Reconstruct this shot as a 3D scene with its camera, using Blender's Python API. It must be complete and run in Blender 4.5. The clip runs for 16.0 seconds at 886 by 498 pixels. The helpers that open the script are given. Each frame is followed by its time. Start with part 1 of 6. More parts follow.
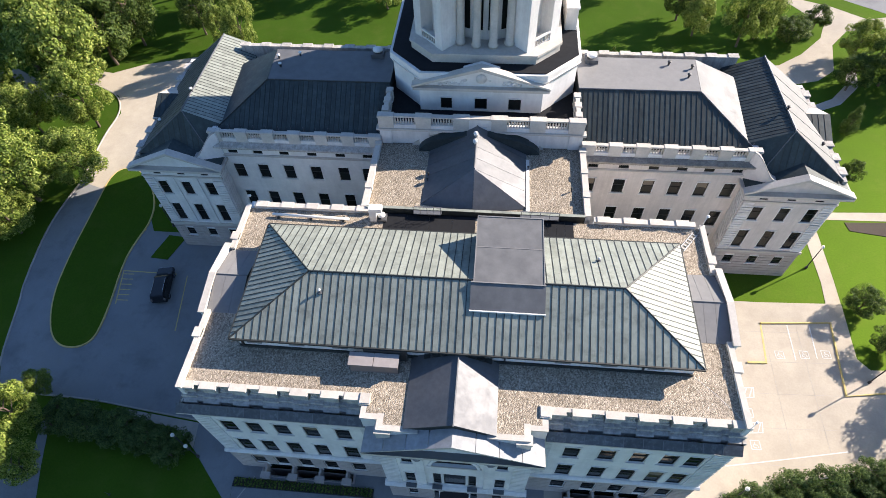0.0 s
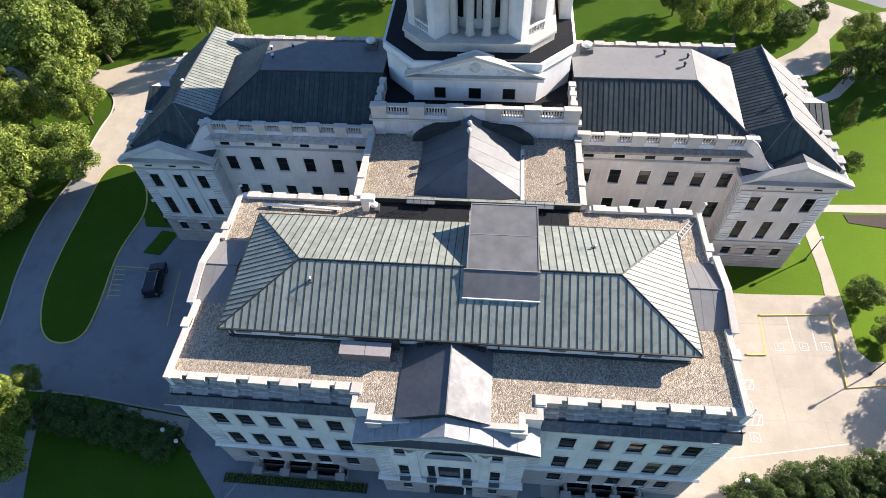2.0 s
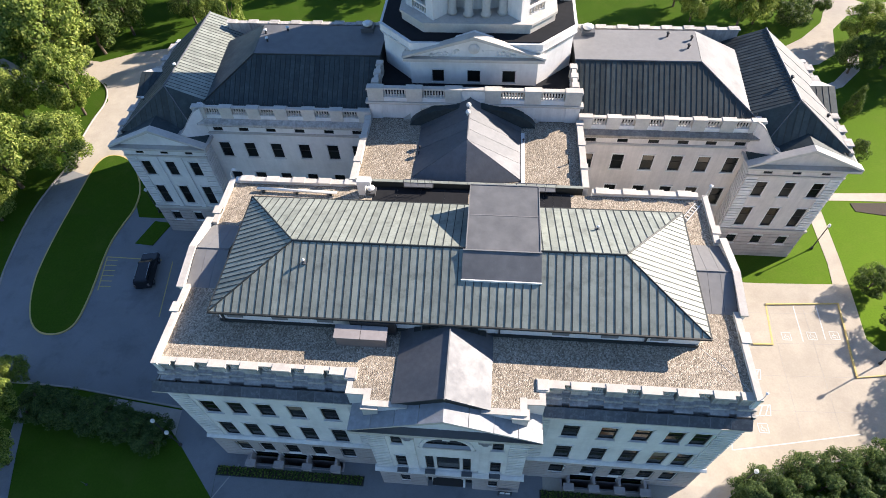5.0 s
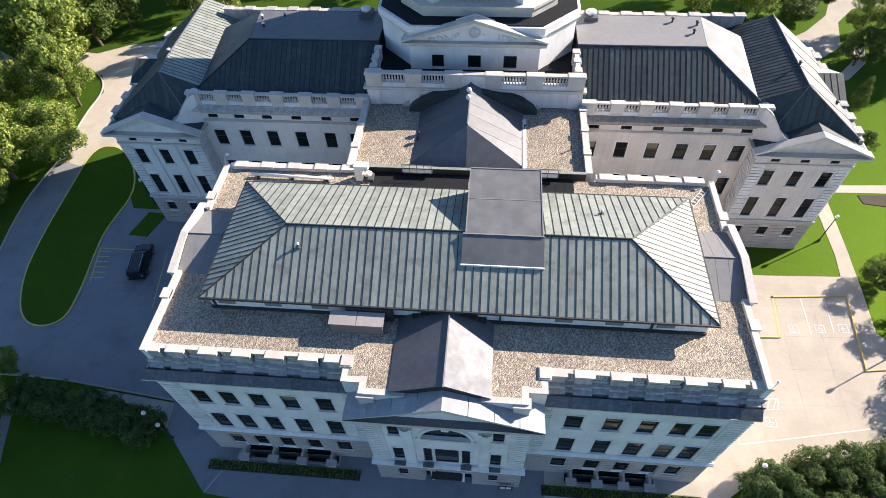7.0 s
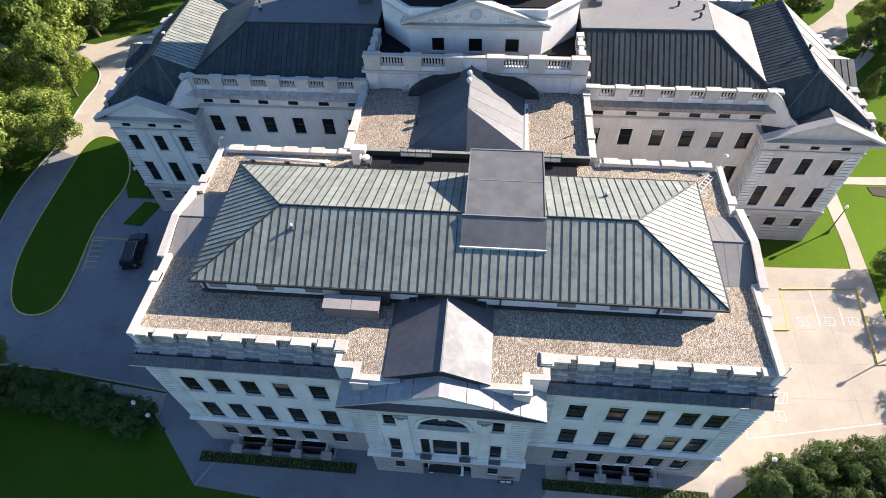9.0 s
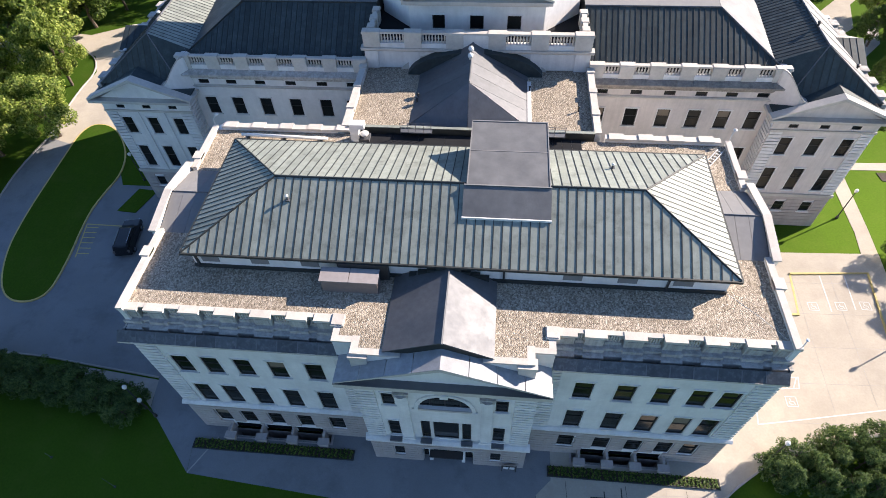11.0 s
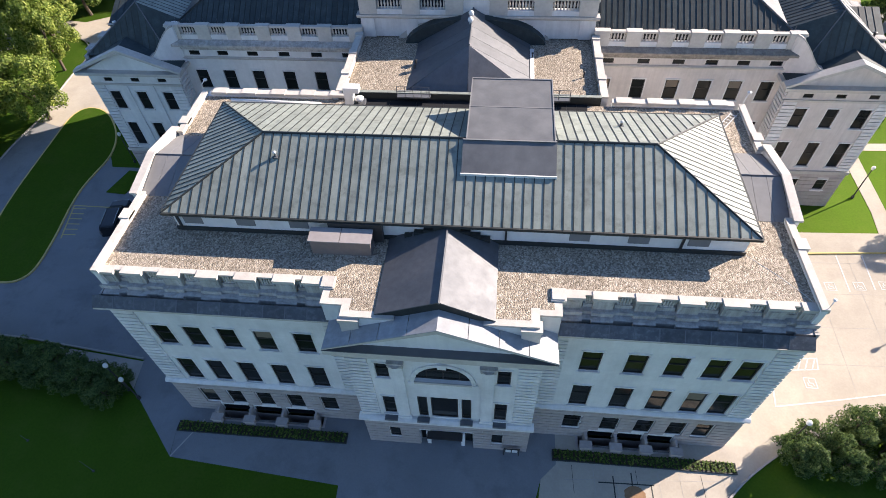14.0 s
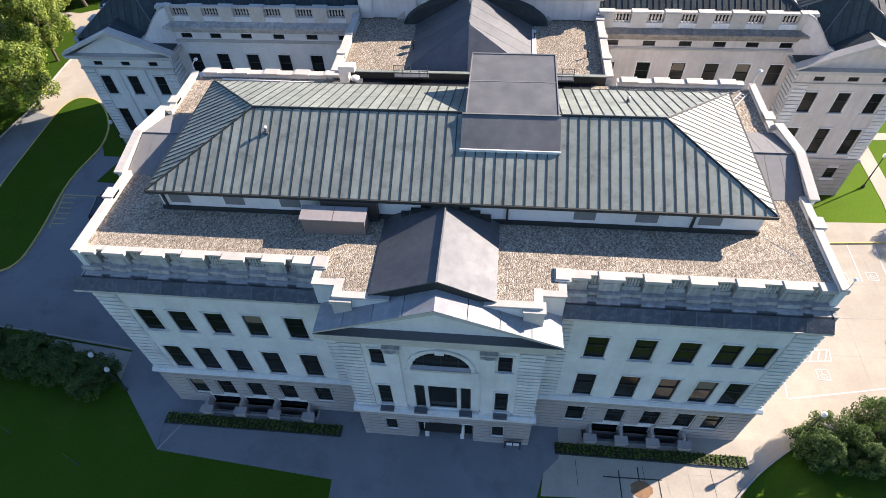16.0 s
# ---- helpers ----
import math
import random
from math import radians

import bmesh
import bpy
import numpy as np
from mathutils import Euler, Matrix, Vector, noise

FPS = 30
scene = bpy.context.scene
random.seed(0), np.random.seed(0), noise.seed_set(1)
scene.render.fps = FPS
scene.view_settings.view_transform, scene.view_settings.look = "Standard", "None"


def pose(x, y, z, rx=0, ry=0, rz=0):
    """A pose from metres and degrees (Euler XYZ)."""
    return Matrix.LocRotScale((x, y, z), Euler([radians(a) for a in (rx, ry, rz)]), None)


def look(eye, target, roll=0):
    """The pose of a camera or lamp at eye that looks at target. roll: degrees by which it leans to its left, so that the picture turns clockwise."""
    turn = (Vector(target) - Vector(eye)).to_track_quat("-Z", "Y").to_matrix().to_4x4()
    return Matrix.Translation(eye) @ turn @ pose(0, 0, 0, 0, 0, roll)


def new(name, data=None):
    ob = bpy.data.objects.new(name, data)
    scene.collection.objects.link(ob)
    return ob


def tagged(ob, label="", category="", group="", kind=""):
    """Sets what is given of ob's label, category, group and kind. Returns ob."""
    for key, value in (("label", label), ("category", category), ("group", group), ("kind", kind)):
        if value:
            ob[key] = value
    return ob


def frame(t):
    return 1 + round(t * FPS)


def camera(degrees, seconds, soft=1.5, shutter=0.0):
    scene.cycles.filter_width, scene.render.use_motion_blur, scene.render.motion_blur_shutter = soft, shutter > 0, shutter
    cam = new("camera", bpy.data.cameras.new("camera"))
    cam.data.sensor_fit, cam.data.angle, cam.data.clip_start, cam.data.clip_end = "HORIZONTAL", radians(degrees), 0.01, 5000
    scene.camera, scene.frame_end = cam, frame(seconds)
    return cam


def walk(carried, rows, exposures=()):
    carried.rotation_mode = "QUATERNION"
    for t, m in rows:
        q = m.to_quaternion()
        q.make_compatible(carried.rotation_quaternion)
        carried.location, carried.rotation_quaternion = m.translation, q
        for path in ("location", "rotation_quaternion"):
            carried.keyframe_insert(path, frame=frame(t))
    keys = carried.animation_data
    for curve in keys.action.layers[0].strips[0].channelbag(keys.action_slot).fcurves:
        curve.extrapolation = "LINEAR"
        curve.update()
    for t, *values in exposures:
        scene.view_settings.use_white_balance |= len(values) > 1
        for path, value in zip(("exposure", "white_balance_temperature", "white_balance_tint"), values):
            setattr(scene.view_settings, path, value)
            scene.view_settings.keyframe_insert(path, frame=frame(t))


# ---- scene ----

cam = camera(76.1, 16.0, soft=0.1)
# seconds, x, y, z, yaw, pitch, roll
PATH = [
    (0, 1.65, -19.85, 59.18, 7.44, -52.90, -2.96),
    (0.5, 1.82, -20.00, 58.80, 7.36, -52.81, -3.05),
    (1, 1.99, -20.16, 58.43, 7.35, -52.67, -3.06),
    (1.5, 2.11, -20.33, 58.05, 7.34, -52.52, -3.08),
    (2, 2.20, -20.49, 57.70, 7.31, -52.40, -3.11),
    (2.5, 2.25, -20.47, 57.36, 7.32, -52.38, -3.11),
    (3, 2.25, -20.49, 56.96, 7.36, -52.32, -3.10),
    (3.5, 2.23, -20.57, 56.53, 7.33, -52.27, -3.05),
    (4, 2.20, -20.72, 56.17, 7.29, -52.20, -3.10),
    (6.5, 2.38, -21.08, 54.05, 7.15, -51.85, -3.11),
    (7, 2.31, -21.15, 53.50, 7.23, -51.77, -3.01),
    (7.5, 2.31, -21.19, 52.96, 7.32, -51.64, -2.90),
    (8, 2.40, -21.21, 52.47, 7.49, -51.55, -2.91),
    (8.5, 2.46, -21.26, 52.00, 7.55, -51.52, -3.00),
    (9, 2.51, -21.43, 51.42, 7.51, -51.41, -2.98),
    (11.5, 2.42, -22.63, 48.14, 7.42, -50.52, -2.95),
    (12, 2.43, -22.83, 47.47, 7.38, -50.32, -2.92),
    (12.5, 2.45, -23.02, 46.79, 7.44, -50.11, -2.91),
    (13, 2.49, -23.18, 46.11, 7.51, -49.92, -2.97),
    (13.5, 2.57, -23.27, 45.45, 7.59, -49.75, -3.01),
    (14, 2.63, -23.34, 44.83, 7.62, -49.61, -3.05),
    (14.5, 2.70, -23.41, 44.24, 7.69, -49.42, -3.09),
    (15, 2.74, -23.44, 43.70, 7.75, -49.34, -3.15),
    (15.5, 2.74, -23.42, 43.13, 7.74, -49.25, -3.09),
    (16, 2.69, -23.37, 42.58, 7.64, -49.19, -2.97),
]

walk(cam, [(t, pose(x, y, z, 90 + pitch, 0, yaw) @ pose(0, 0, 0, 0, 0, roll)) for t, x, y, z, yaw, pitch, roll in PATH],
     exposures=[(0.0, 1.54, 5720, 12), (16.0, 1.57, 5780, 15)])

# ---- light ----
SUN = Vector((1.72, 1.0, 1.03)).normalized()
world = bpy.data.worlds.new("sky")
scene.world = world
world.use_nodes = True
wn = world.node_tree
sky = wn.nodes.new("ShaderNodeTexSky")
sky.sky_type, sky.sun_disc = "NISHITA", False
sky.sun_elevation, sky.sun_rotation = math.asin(SUN.z), math.atan2(SUN.x, SUN.y)
sky.air_density, sky.dust_density, sky.ozone_density = 1.0, 0.2, 3.0
wn.links.new(sky.outputs[0], wn.nodes["Background"].inputs[0])
wn.nodes["Background"].inputs[1].default_value = 0.07
sun = new("sun", bpy.data.lights.new("sun", "SUN"))
sun.data.energy, sun.data.angle, sun.data.color = 5.0, radians(0.53), (1.0, 0.82, 0.62)
sun.matrix_world = look(SUN * 200, (0, 0, 0))


# ---- materials ----
def ramp(nt, src, stops):
    r = nt.nodes.new("ShaderNodeValToRGB")
    el = r.color_ramp.elements
    while len(el) < len(stops):
        el.new(0.5)
    for e, (p, c) in zip(el, stops):
        e.position, e.color = p, (*c, 1)
    nt.links.new(src, r.inputs[0])
    return r.outputs[0]


def noise_tex(nt, co, scale, detail=4, rough=0.6, kind="ShaderNodeTexNoise"):
    n = nt.nodes.new(kind)
    n.inputs["Scale"].default_value = scale
    if kind == "ShaderNodeTexNoise":
        n.inputs["Detail"].default_value, n.inputs["Roughness"].default_value = detail, rough
    nt.links.new(co, n.inputs["Vector"])
    return n


def mix(nt, kind, fac, a, b):
    m = nt.nodes.new("ShaderNodeMix")
    m.data_type, m.blend_type = "RGBA", kind
    for sock, val in ((m.inputs[0], fac), (m.inputs[6], a), (m.inputs[7], b)):
        if isinstance(val, bpy.types.NodeSocket):
            nt.links.new(val, sock)
        elif isinstance(val, tuple):
            sock.default_value = (*val, 1)
        else:
            sock.default_value = val
    return m.outputs[2]


def stretched(nt, co, sx, sy, sz):
    m = nt.nodes.new("ShaderNodeMapping")
    m.inputs["Scale"].default_value = (sx, sy, sz)
    nt.links.new(co, m.inputs["Vector"])
    return m.outputs[0]


def material(name, dark, light, rough=0.8, metal=0.0, grain=6.0, big=0.25, bump=0.15, bump_scale=None, streak=0.0,
             vary=0.0, islands=0.0, stain=None, stain_amount=0.4, spec=0.5, gloss=None):
    """A surface in two tones with grain and broad stains, all at real-world size."""
    m = bpy.data.materials.new(name)
    m.use_nodes = True
    nt = m.node_tree
    bs = nt.nodes["Principled BSDF"]
    co = nt.nodes.new("ShaderNodeTexCoord").outputs["Object"]
    geo = nt.nodes.new("ShaderNodeNewGeometry")
    pos = geo.outputs["Position"]
    fine, broad = noise_tex(nt, pos, grain), noise_tex(nt, pos, big, 5, 0.65)
    col = mix(nt, "MIX", fine.outputs["Fac"], dark, light)
    b = ramp(nt, broad.outputs["Fac"], [(0.3, (0.78, 0.78, 0.78)), (0.7, (1.08, 1.08, 1.08))])
    col = mix(nt, "MULTIPLY", 0.8, col, b)
    if streak:
        s = noise_tex(nt, stretched(nt, pos, 2.2, 2.2, 0.18), 1.0, 5, 0.7)
        col = mix(nt, "MULTIPLY", streak, col, ramp(nt, s.outputs["Fac"], [(0.35, (0.5, 0.5, 0.5)), (0.62, (1, 1, 1))]))
    if stain:
        s = noise_tex(nt, pos, big * 2.3, 6, 0.7)
        f = ramp(nt, s.outputs["Fac"], [(0.5, (0, 0, 0)), (0.72, (stain_amount,) * 3)])
        col = mix(nt, "MIX", f, col, stain)
    if vary or islands:
        src = nt.nodes.new("ShaderNodeObjectInfo").outputs["Random"] if vary else geo.outputs["Random Per Island"]
        a = vary or islands
        col = mix(nt, "MULTIPLY", 1.0, col, ramp(nt, src, [(0, (1 - a,) * 3), (1, (1 + a,) * 3)]))
    nt.links.new(col, bs.inputs["Base Color"])
    bs.inputs["Metallic"].default_value = metal
    bs.inputs["Specular IOR Level"].default_value = spec
    if gloss:
        gl, add = nt.nodes.new("ShaderNodeBsdfGlossy"), nt.nodes.new("ShaderNodeAddShader")
        gl.inputs["Color"].default_value, gl.inputs["Roughness"].default_value = (*gloss, 1), 0.6
        nt.links.new(bs.outputs[0], add.inputs[0])
        nt.links.new(gl.outputs[0], add.inputs[1])
        nt.links.new(add.outputs[0], nt.nodes["Material Output"].inputs["Surface"])
    rr = ramp(nt, broad.outputs["Fac"], [(0.3, (max(0.02, rough - 0.1),) * 3), (0.7, (min(1, rough + 0.1),) * 3)])
    nt.links.new(rr, bs.inputs["Roughness"])
    if bump:
        bn = noise_tex(nt, pos, bump_scale or grain, 6, 0.7)
        bp = nt.nodes.new("ShaderNodeBump")
        bp.inputs["Strength"].default_value, bp.inputs["Distance"].default_value = bump, 0.05
        nt.links.new(bn.outputs["Fac"], bp.inputs["Height"])
        nt.links.new(bp.outputs[0], bs.inputs["Normal"])
    return m


def gravel_material():
    m = bpy.data.materials.new("roof_gravel")
    m.use_nodes = True
    nt = m.node_tree
    bs = nt.nodes["Principled BSDF"]
    pos = nt.nodes.new("ShaderNodeNewGeometry").outputs["Position"]
    v = noise_tex(nt, pos, 11.0, kind="ShaderNodeTexVoronoi")
    v2 = noise_tex(nt, pos, 27.0, kind="ShaderNodeTexVoronoi")
    broad = noise_tex(nt, pos, 0.3, 5, 0.6)
    c1 = ramp(nt, v.outputs["Color"], [(0.0, (0.13, 0.107, 0.08)), (0.5, (0.33, 0.283, 0.215)), (1.0, (0.60, 0.53, 0.43))])
    c2 = ramp(nt, v2.outputs["Color"], [(0.0, (0.55, 0.55, 0.55)), (1.0, (1.25, 1.22, 1.18))])
    col = mix(nt, "MULTIPLY", 0.7, c1, c2)
    col = mix(nt, "MULTIPLY", 0.9, col, ramp(nt, broad.outputs["Fac"], [(0.35, (0.8, 0.8, 0.8)), (0.65, (1.1, 1.1, 1.1))]))
    nt.links.new(col, bs.inputs["Base Color"])
    bs.inputs["Roughness"].default_value = 0.9
    bs.inputs["Specular IOR Level"].default_value = 0.2
    bp = nt.nodes.new("ShaderNodeBump")
    bp.inputs["Strength"].default_value, bp.inputs["Distance"].default_value = 0.7, 0.06
    bp.invert = True
    nt.links.new(v.outputs["Distance"], bp.inputs["Height"])
    nt.links.new(bp.outputs[0], bs.inputs["Normal"])
    return m


def leaf_material(name, dark, light, yellow):
    m = bpy.data.materials.new(name)
    m.use_nodes = True
    nt = m.node_tree
    bs = nt.nodes["Principled BSDF"]
    geo = nt.nodes.new("ShaderNodeNewGeometry")
    col = ramp(nt, geo.outputs["Random Per Island"], [(0.0, dark), (0.6, light), (1.0, yellow)])
    broad = noise_tex(nt, geo.outputs["Position"], 0.8, 3)
    col = mix(nt, "MULTIPLY", 0.7, col, ramp(nt, broad.outputs["Fac"], [(0.35, (0.5, 0.56, 0.5)), (0.65, (1.3, 1.22, 1.1))]))
    nt.links.new(col, bs.inputs["Base Color"])
    bs.inputs["Roughness"].default_value = 0.6
    bs.inputs["Specular IOR Level"].default_value = 0.25
    tr = nt.nodes.new("ShaderNodeBsdfTranslucent")
    nt.links.new(col, tr.inputs["Color"])
    ms = nt.nodes.new("ShaderNodeMixShader")
    ms.inputs[0].default_value = 0.38
    out = nt.nodes["Material Output"]
    nt.links.new(bs.outputs[0], ms.inputs[1])
    nt.links.new(tr.outputs[0], ms.inputs[2])
    nt.links.new(ms.outputs[0], out.inputs["Surface"])
    return m


STONE = material("limestone", (0.66, 0.645, 0.615), (0.77, 0.755, 0.725), 0.85, grain=3.0, big=0.35, streak=0.12, bump=0.12, bump_scale=9)
STONE_BLOCK = material("limestone_block", (0.62, 0.605, 0.58), (0.75, 0.735, 0.705), 0.85, grain=3.0, big=0.35, streak=0.2, vary=0.06, bump=0.12, bump_scale=9)
COPING = material("pale_coping_stone", (0.42, 0.385, 0.335), (0.58, 0.545, 0.485), 0.85, grain=4.0, big=0.6, streak=0.0, vary=0.05, bump=0.12, bump_scale=12)
WORN_STONE = material("weathered_parapet_stone", (0.40, 0.375, 0.335), (0.60, 0.57, 0.52), 0.88, grain=4.0, big=0.7, streak=0.75, vary=0.07, bump=0.2, bump_scale=10, stain=(0.2, 0.195, 0.18), stain_amount=0.6)
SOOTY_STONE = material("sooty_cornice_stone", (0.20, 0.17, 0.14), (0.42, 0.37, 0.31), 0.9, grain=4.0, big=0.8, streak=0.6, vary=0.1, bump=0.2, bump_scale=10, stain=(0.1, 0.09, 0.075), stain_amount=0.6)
CORNICE_METAL = material("stained_cornice_metal", (0.045, 0.05, 0.058), (0.10, 0.108, 0.118), 0.6, grain=3.0, big=1.3, streak=0.5, vary=0.22, bump=0.1, stain=(0.22, 0.23, 0.24), stain_amount=0.4)
GRANITE = material("pink_grey_granite", (0.36, 0.315, 0.29), (0.46, 0.41, 0.375), 0.8, grain=5.0, big=0.4, streak=0.2, vary=0.05, bump=0.15)
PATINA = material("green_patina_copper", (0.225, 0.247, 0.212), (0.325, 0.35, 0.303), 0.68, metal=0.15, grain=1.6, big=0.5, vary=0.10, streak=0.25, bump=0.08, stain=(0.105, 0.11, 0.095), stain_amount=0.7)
SEAM = material("dark_roof_seam", (0.014, 0.017, 0.016), (0.032, 0.036, 0.033), 0.6, grain=3, bump=0)
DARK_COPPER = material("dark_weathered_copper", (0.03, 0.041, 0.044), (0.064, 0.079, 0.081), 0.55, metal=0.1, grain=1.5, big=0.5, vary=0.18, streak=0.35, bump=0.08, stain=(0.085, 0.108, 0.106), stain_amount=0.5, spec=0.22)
LEAD = material("grey_sheet_metal", (0.105, 0.11, 0.12), (0.16, 0.165, 0.175), 0.55, metal=0.35, grain=1.2, big=0.5, islands=0.12, bump=0.08, bump_scale=3)
PALE_METAL = material("pale_sheet_metal", (0.122, 0.126, 0.134), (0.156, 0.16, 0.168), 0.6, metal=0.55, grain=2.4, big=0.5, streak=0.3, islands=0.1, bump=0.08, bump_scale=3)
PALE_LEAD = material("oxidised_lead_sheet", (0.25, 0.26, 0.27), (0.34, 0.35, 0.36), 0.7, grain=1.6, big=0.8, streak=0.3, islands=0.1, bump=0.08, bump_scale=3)
MEMBRANE = material("grey_roof_membrane", (0.095, 0.097, 0.10), (0.15, 0.152, 0.155), 0.6, grain=1.0, big=0.5, bump=0.15, bump_scale=4, spec=0.4)
FLAT_ROOF = material("pale_flat_roofing", (0.15, 0.15, 0.15), (0.215, 0.213, 0.21), 0.8, grain=2.0, big=0.2, bump=0.1)
BLACK_ROOF = material("black_tar_roofing", (0.010, 0.011, 0.013), (0.022, 0.023, 0.026), 0.9, grain=2.0, big=0.3, bump=0.1, spec=0.15)
# Roof metal made paler for the slopes turned to the sun
SUN_SIDE_METAL = material("sun_side_roof_metal", (0.09, 0.094, 0.098), (0.145, 0.148, 0.152), 0.6, metal=0.2, grain=1.5, big=0.4, streak=0.3, bump=0.1)
# Limestone again, with warm light bounced off the forecourt mixed into its tones
BOUNCE_STONE = material("bounce_tinted_limestone", (0.57, 0.515, 0.47), (0.68, 0.62, 0.57), 0.85, grain=3.0, big=0.35, streak=0.25, bump=0.12, bump_scale=9)
STAIN = material("brown_stained_concrete", (0.20, 0.115, 0.06), (0.34, 0.22, 0.13), 0.9, grain=5, big=1.2, bump=0.1, spec=0.1)
GLASS = material("dark_window_glass", (0.008, 0.009, 0.008), (0.022, 0.024, 0.022), 0.1, grain=0.6, big=0.8, bump=0.02, bump_scale=0.8, spec=0.25, vary=0.3)
BLIND = material("pale_window_blind", (0.15, 0.12, 0.085), (0.21, 0.17, 0.12), 0.8, grain=6)
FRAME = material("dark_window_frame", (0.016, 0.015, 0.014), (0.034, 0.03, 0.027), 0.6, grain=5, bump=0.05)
GRAVEL = gravel_material()
ASPHALT = material("asphalt", (0.178, 0.183, 0.188), (0.255, 0.259, 0.264), 0.9, grain=14, big=0.12, bump=0.2, stain=(0.095, 0.095, 0.10), stain_amount=0.5, spec=0.2)
CONCRETE = material("concrete_paving", (0.38, 0.34, 0.275), (0.48, 0.43, 0.35), 0.9, grain=5, big=0.2, bump=0.1, vary=0.06, stain=(0.30, 0.26, 0.21), stain_amount=0.4, spec=0.15)
KERB = material("concrete_kerb", (0.30, 0.28, 0.25), (0.42, 0.39, 0.35), 0.9, grain=6, big=0.5, bump=0.15)
GRASS = material("lawn_grass", (0.012, 0.034, 0.004), (0.05, 0.092, 0.008), 0.95, grain=5, big=0.16, bump=0.35, bump_scale=22, stain=(0.06, 0.075, 0.016), stain_amount=0.5, spec=0.03, gloss=(0.026, 0.042, 0.003))
SOIL = material("dark_soil", (0.03, 0.022, 0.015), (0.06, 0.045, 0.03), 0.95, grain=9, bump=0.4)
YELLOW = material("yellow_road_paint", (0.45, 0.34, 0.10), (0.58, 0.47, 0.19), 0.8, grain=12, big=1.5)
WHITE = material("white_road_paint", (0.46, 0.45, 0.42), (0.64, 0.63, 0.6), 0.8, grain=12, big=1.5)
METAL_WHITE = material("white_painted_metal", (0.6, 0.6, 0.58), (0.72, 0.72, 0.7), 0.5, grain=6)
BROWN_METAL = material("brown_painted_metal", (0.15, 0.122, 0.108), (0.22, 0.18, 0.16), 0.6, grain=4, big=1.0)
DARK_METAL = material("dark_painted_metal", (0.03, 0.03, 0.032), (0.06, 0.06, 0.06), 0.5, metal=0.4, grain=6)
CAR_BLACK = material("black_car_paint", (0.008, 0.008, 0.01), (0.014, 0.014, 0.016), 0.15, grain=2, bump=0, spec=0.7)
RUBBER = material("black_rubber", (0.01, 0.01, 0.01), (0.025, 0.025, 0.025), 0.9, grain=8)
CHROME = material("alloy_metal", (0.4, 0.4, 0.4), (0.5, 0.5, 0.5), 0.3, metal=0.9, grain=5, bump=0)
BARK = material("tree_bark", (0.07, 0.05, 0.035), (0.15, 0.115, 0.085), 0.95, grain=8, bump=0.6)
LEAF_A = leaf_material("bright_leaves", (0.05, 0.09, 0.01), (0.24, 0.32, 0.05), (0.42, 0.46, 0.13))
LEAF_B = leaf_material("dark_leaves", (0.022, 0.045, 0.008), (0.09, 0.145, 0.025), (0.18, 0.23, 0.05))
LEAF_C = leaf_material("shrub_leaves", (0.022, 0.05, 0.017), (0.115, 0.18, 0.052), (0.18, 0.235, 0.07))


# ---- building blocks ----
def box(bm, x0, x1, y0, y1, z0, z1):
    v = [bm.verts.new(p) for p in ((x0, y0, z0), (x1, y0, z0), (x1, y1, z0), (x0, y1, z0),
                                   (x0, y0, z1), (x1, y0, z1), (x1, y1, z1), (x0, y1, z1))]
    for f in ((3, 2, 1, 0), (4, 5, 6, 7), (0, 1, 5, 4), (1, 2, 6, 5), (2, 3, 7, 6), (3, 0, 4, 7)):
        bm.faces.new([v[i] for i in f])


def poly(bm, pts):
    return bm.faces.new([bm.verts.new(p) for p in pts])


def slab(bm, pts, thick):
    """A plate whose upper face is pts, counter-clockwise from above."""
    n = len(pts)
    top = [bm.verts.new(p) for p in pts]
    low = [bm.verts.new((p[0], p[1], p[2] - thick)) for p in pts]
    bm.faces.new(top)
    bm.faces.new(low[::-1])
    for i in range(n):
        j = (i + 1) % n
        bm.faces.new((low[i], low[j], top[j], top[i]))


def prism(bm, profile, axis, a, b):
    """A profile of pairs, drawn across the axis, pulled from a to b."""
    def at(u, w, s):
        return (s, u, w) if axis == "x" else (u, s, w) if axis == "y" else (u, w, s)
    p0, p1 = [bm.verts.new(at(u, w, a)) for u, w in profile], [bm.verts.new(at(u, w, b)) for u, w in profile]
    n = len(profile)
    bm.faces.new(p0[::-1])
    bm.faces.new(p1)
    for i in range(n):
        j = (i + 1) % n
        bm.faces.new((p0[i], p0[j], p1[j], p1[i]))


def lathe(bm, profile, x, y, n=12, spin=0.0):
    rings = [[bm.verts.new((x + r * math.cos(spin + 2 * math.pi * k / n), y + r * math.sin(spin + 2 * math.pi * k / n), z)) for k in range(n)] for r, z in profile]
    for a, b in zip(rings, rings[1:]):
        for k in range(n):
            bm.faces.new((a[k], a[(k + 1) % n], b[(k + 1) % n], b[k]))
    bm.faces.new(rings[0][::-1])
    bm.faces.new(rings[-1])


def rod(bm, a, b, r, r2=None, n=6):
    a, b = Vector(a), Vector(b)
    d = (b - a).normalized()
    u = d.orthogonal().normalized()
    w = d.cross(u)
    rings = [[bm.verts.new(p + (u * math.cos(2 * math.pi * k / n) + w * math.sin(2 * math.pi * k / n)) * rr) for k in range(n)] for p, rr in ((a, r), (b, r2 if r2 is not None else r))]
    for k in range(n):
        bm.faces.new((rings[0][k], rings[0][(k + 1) % n], rings[1][(k + 1) % n], rings[1][k]))
    bm.faces.new(rings[0][::-1])
    bm.faces.new(rings[1])


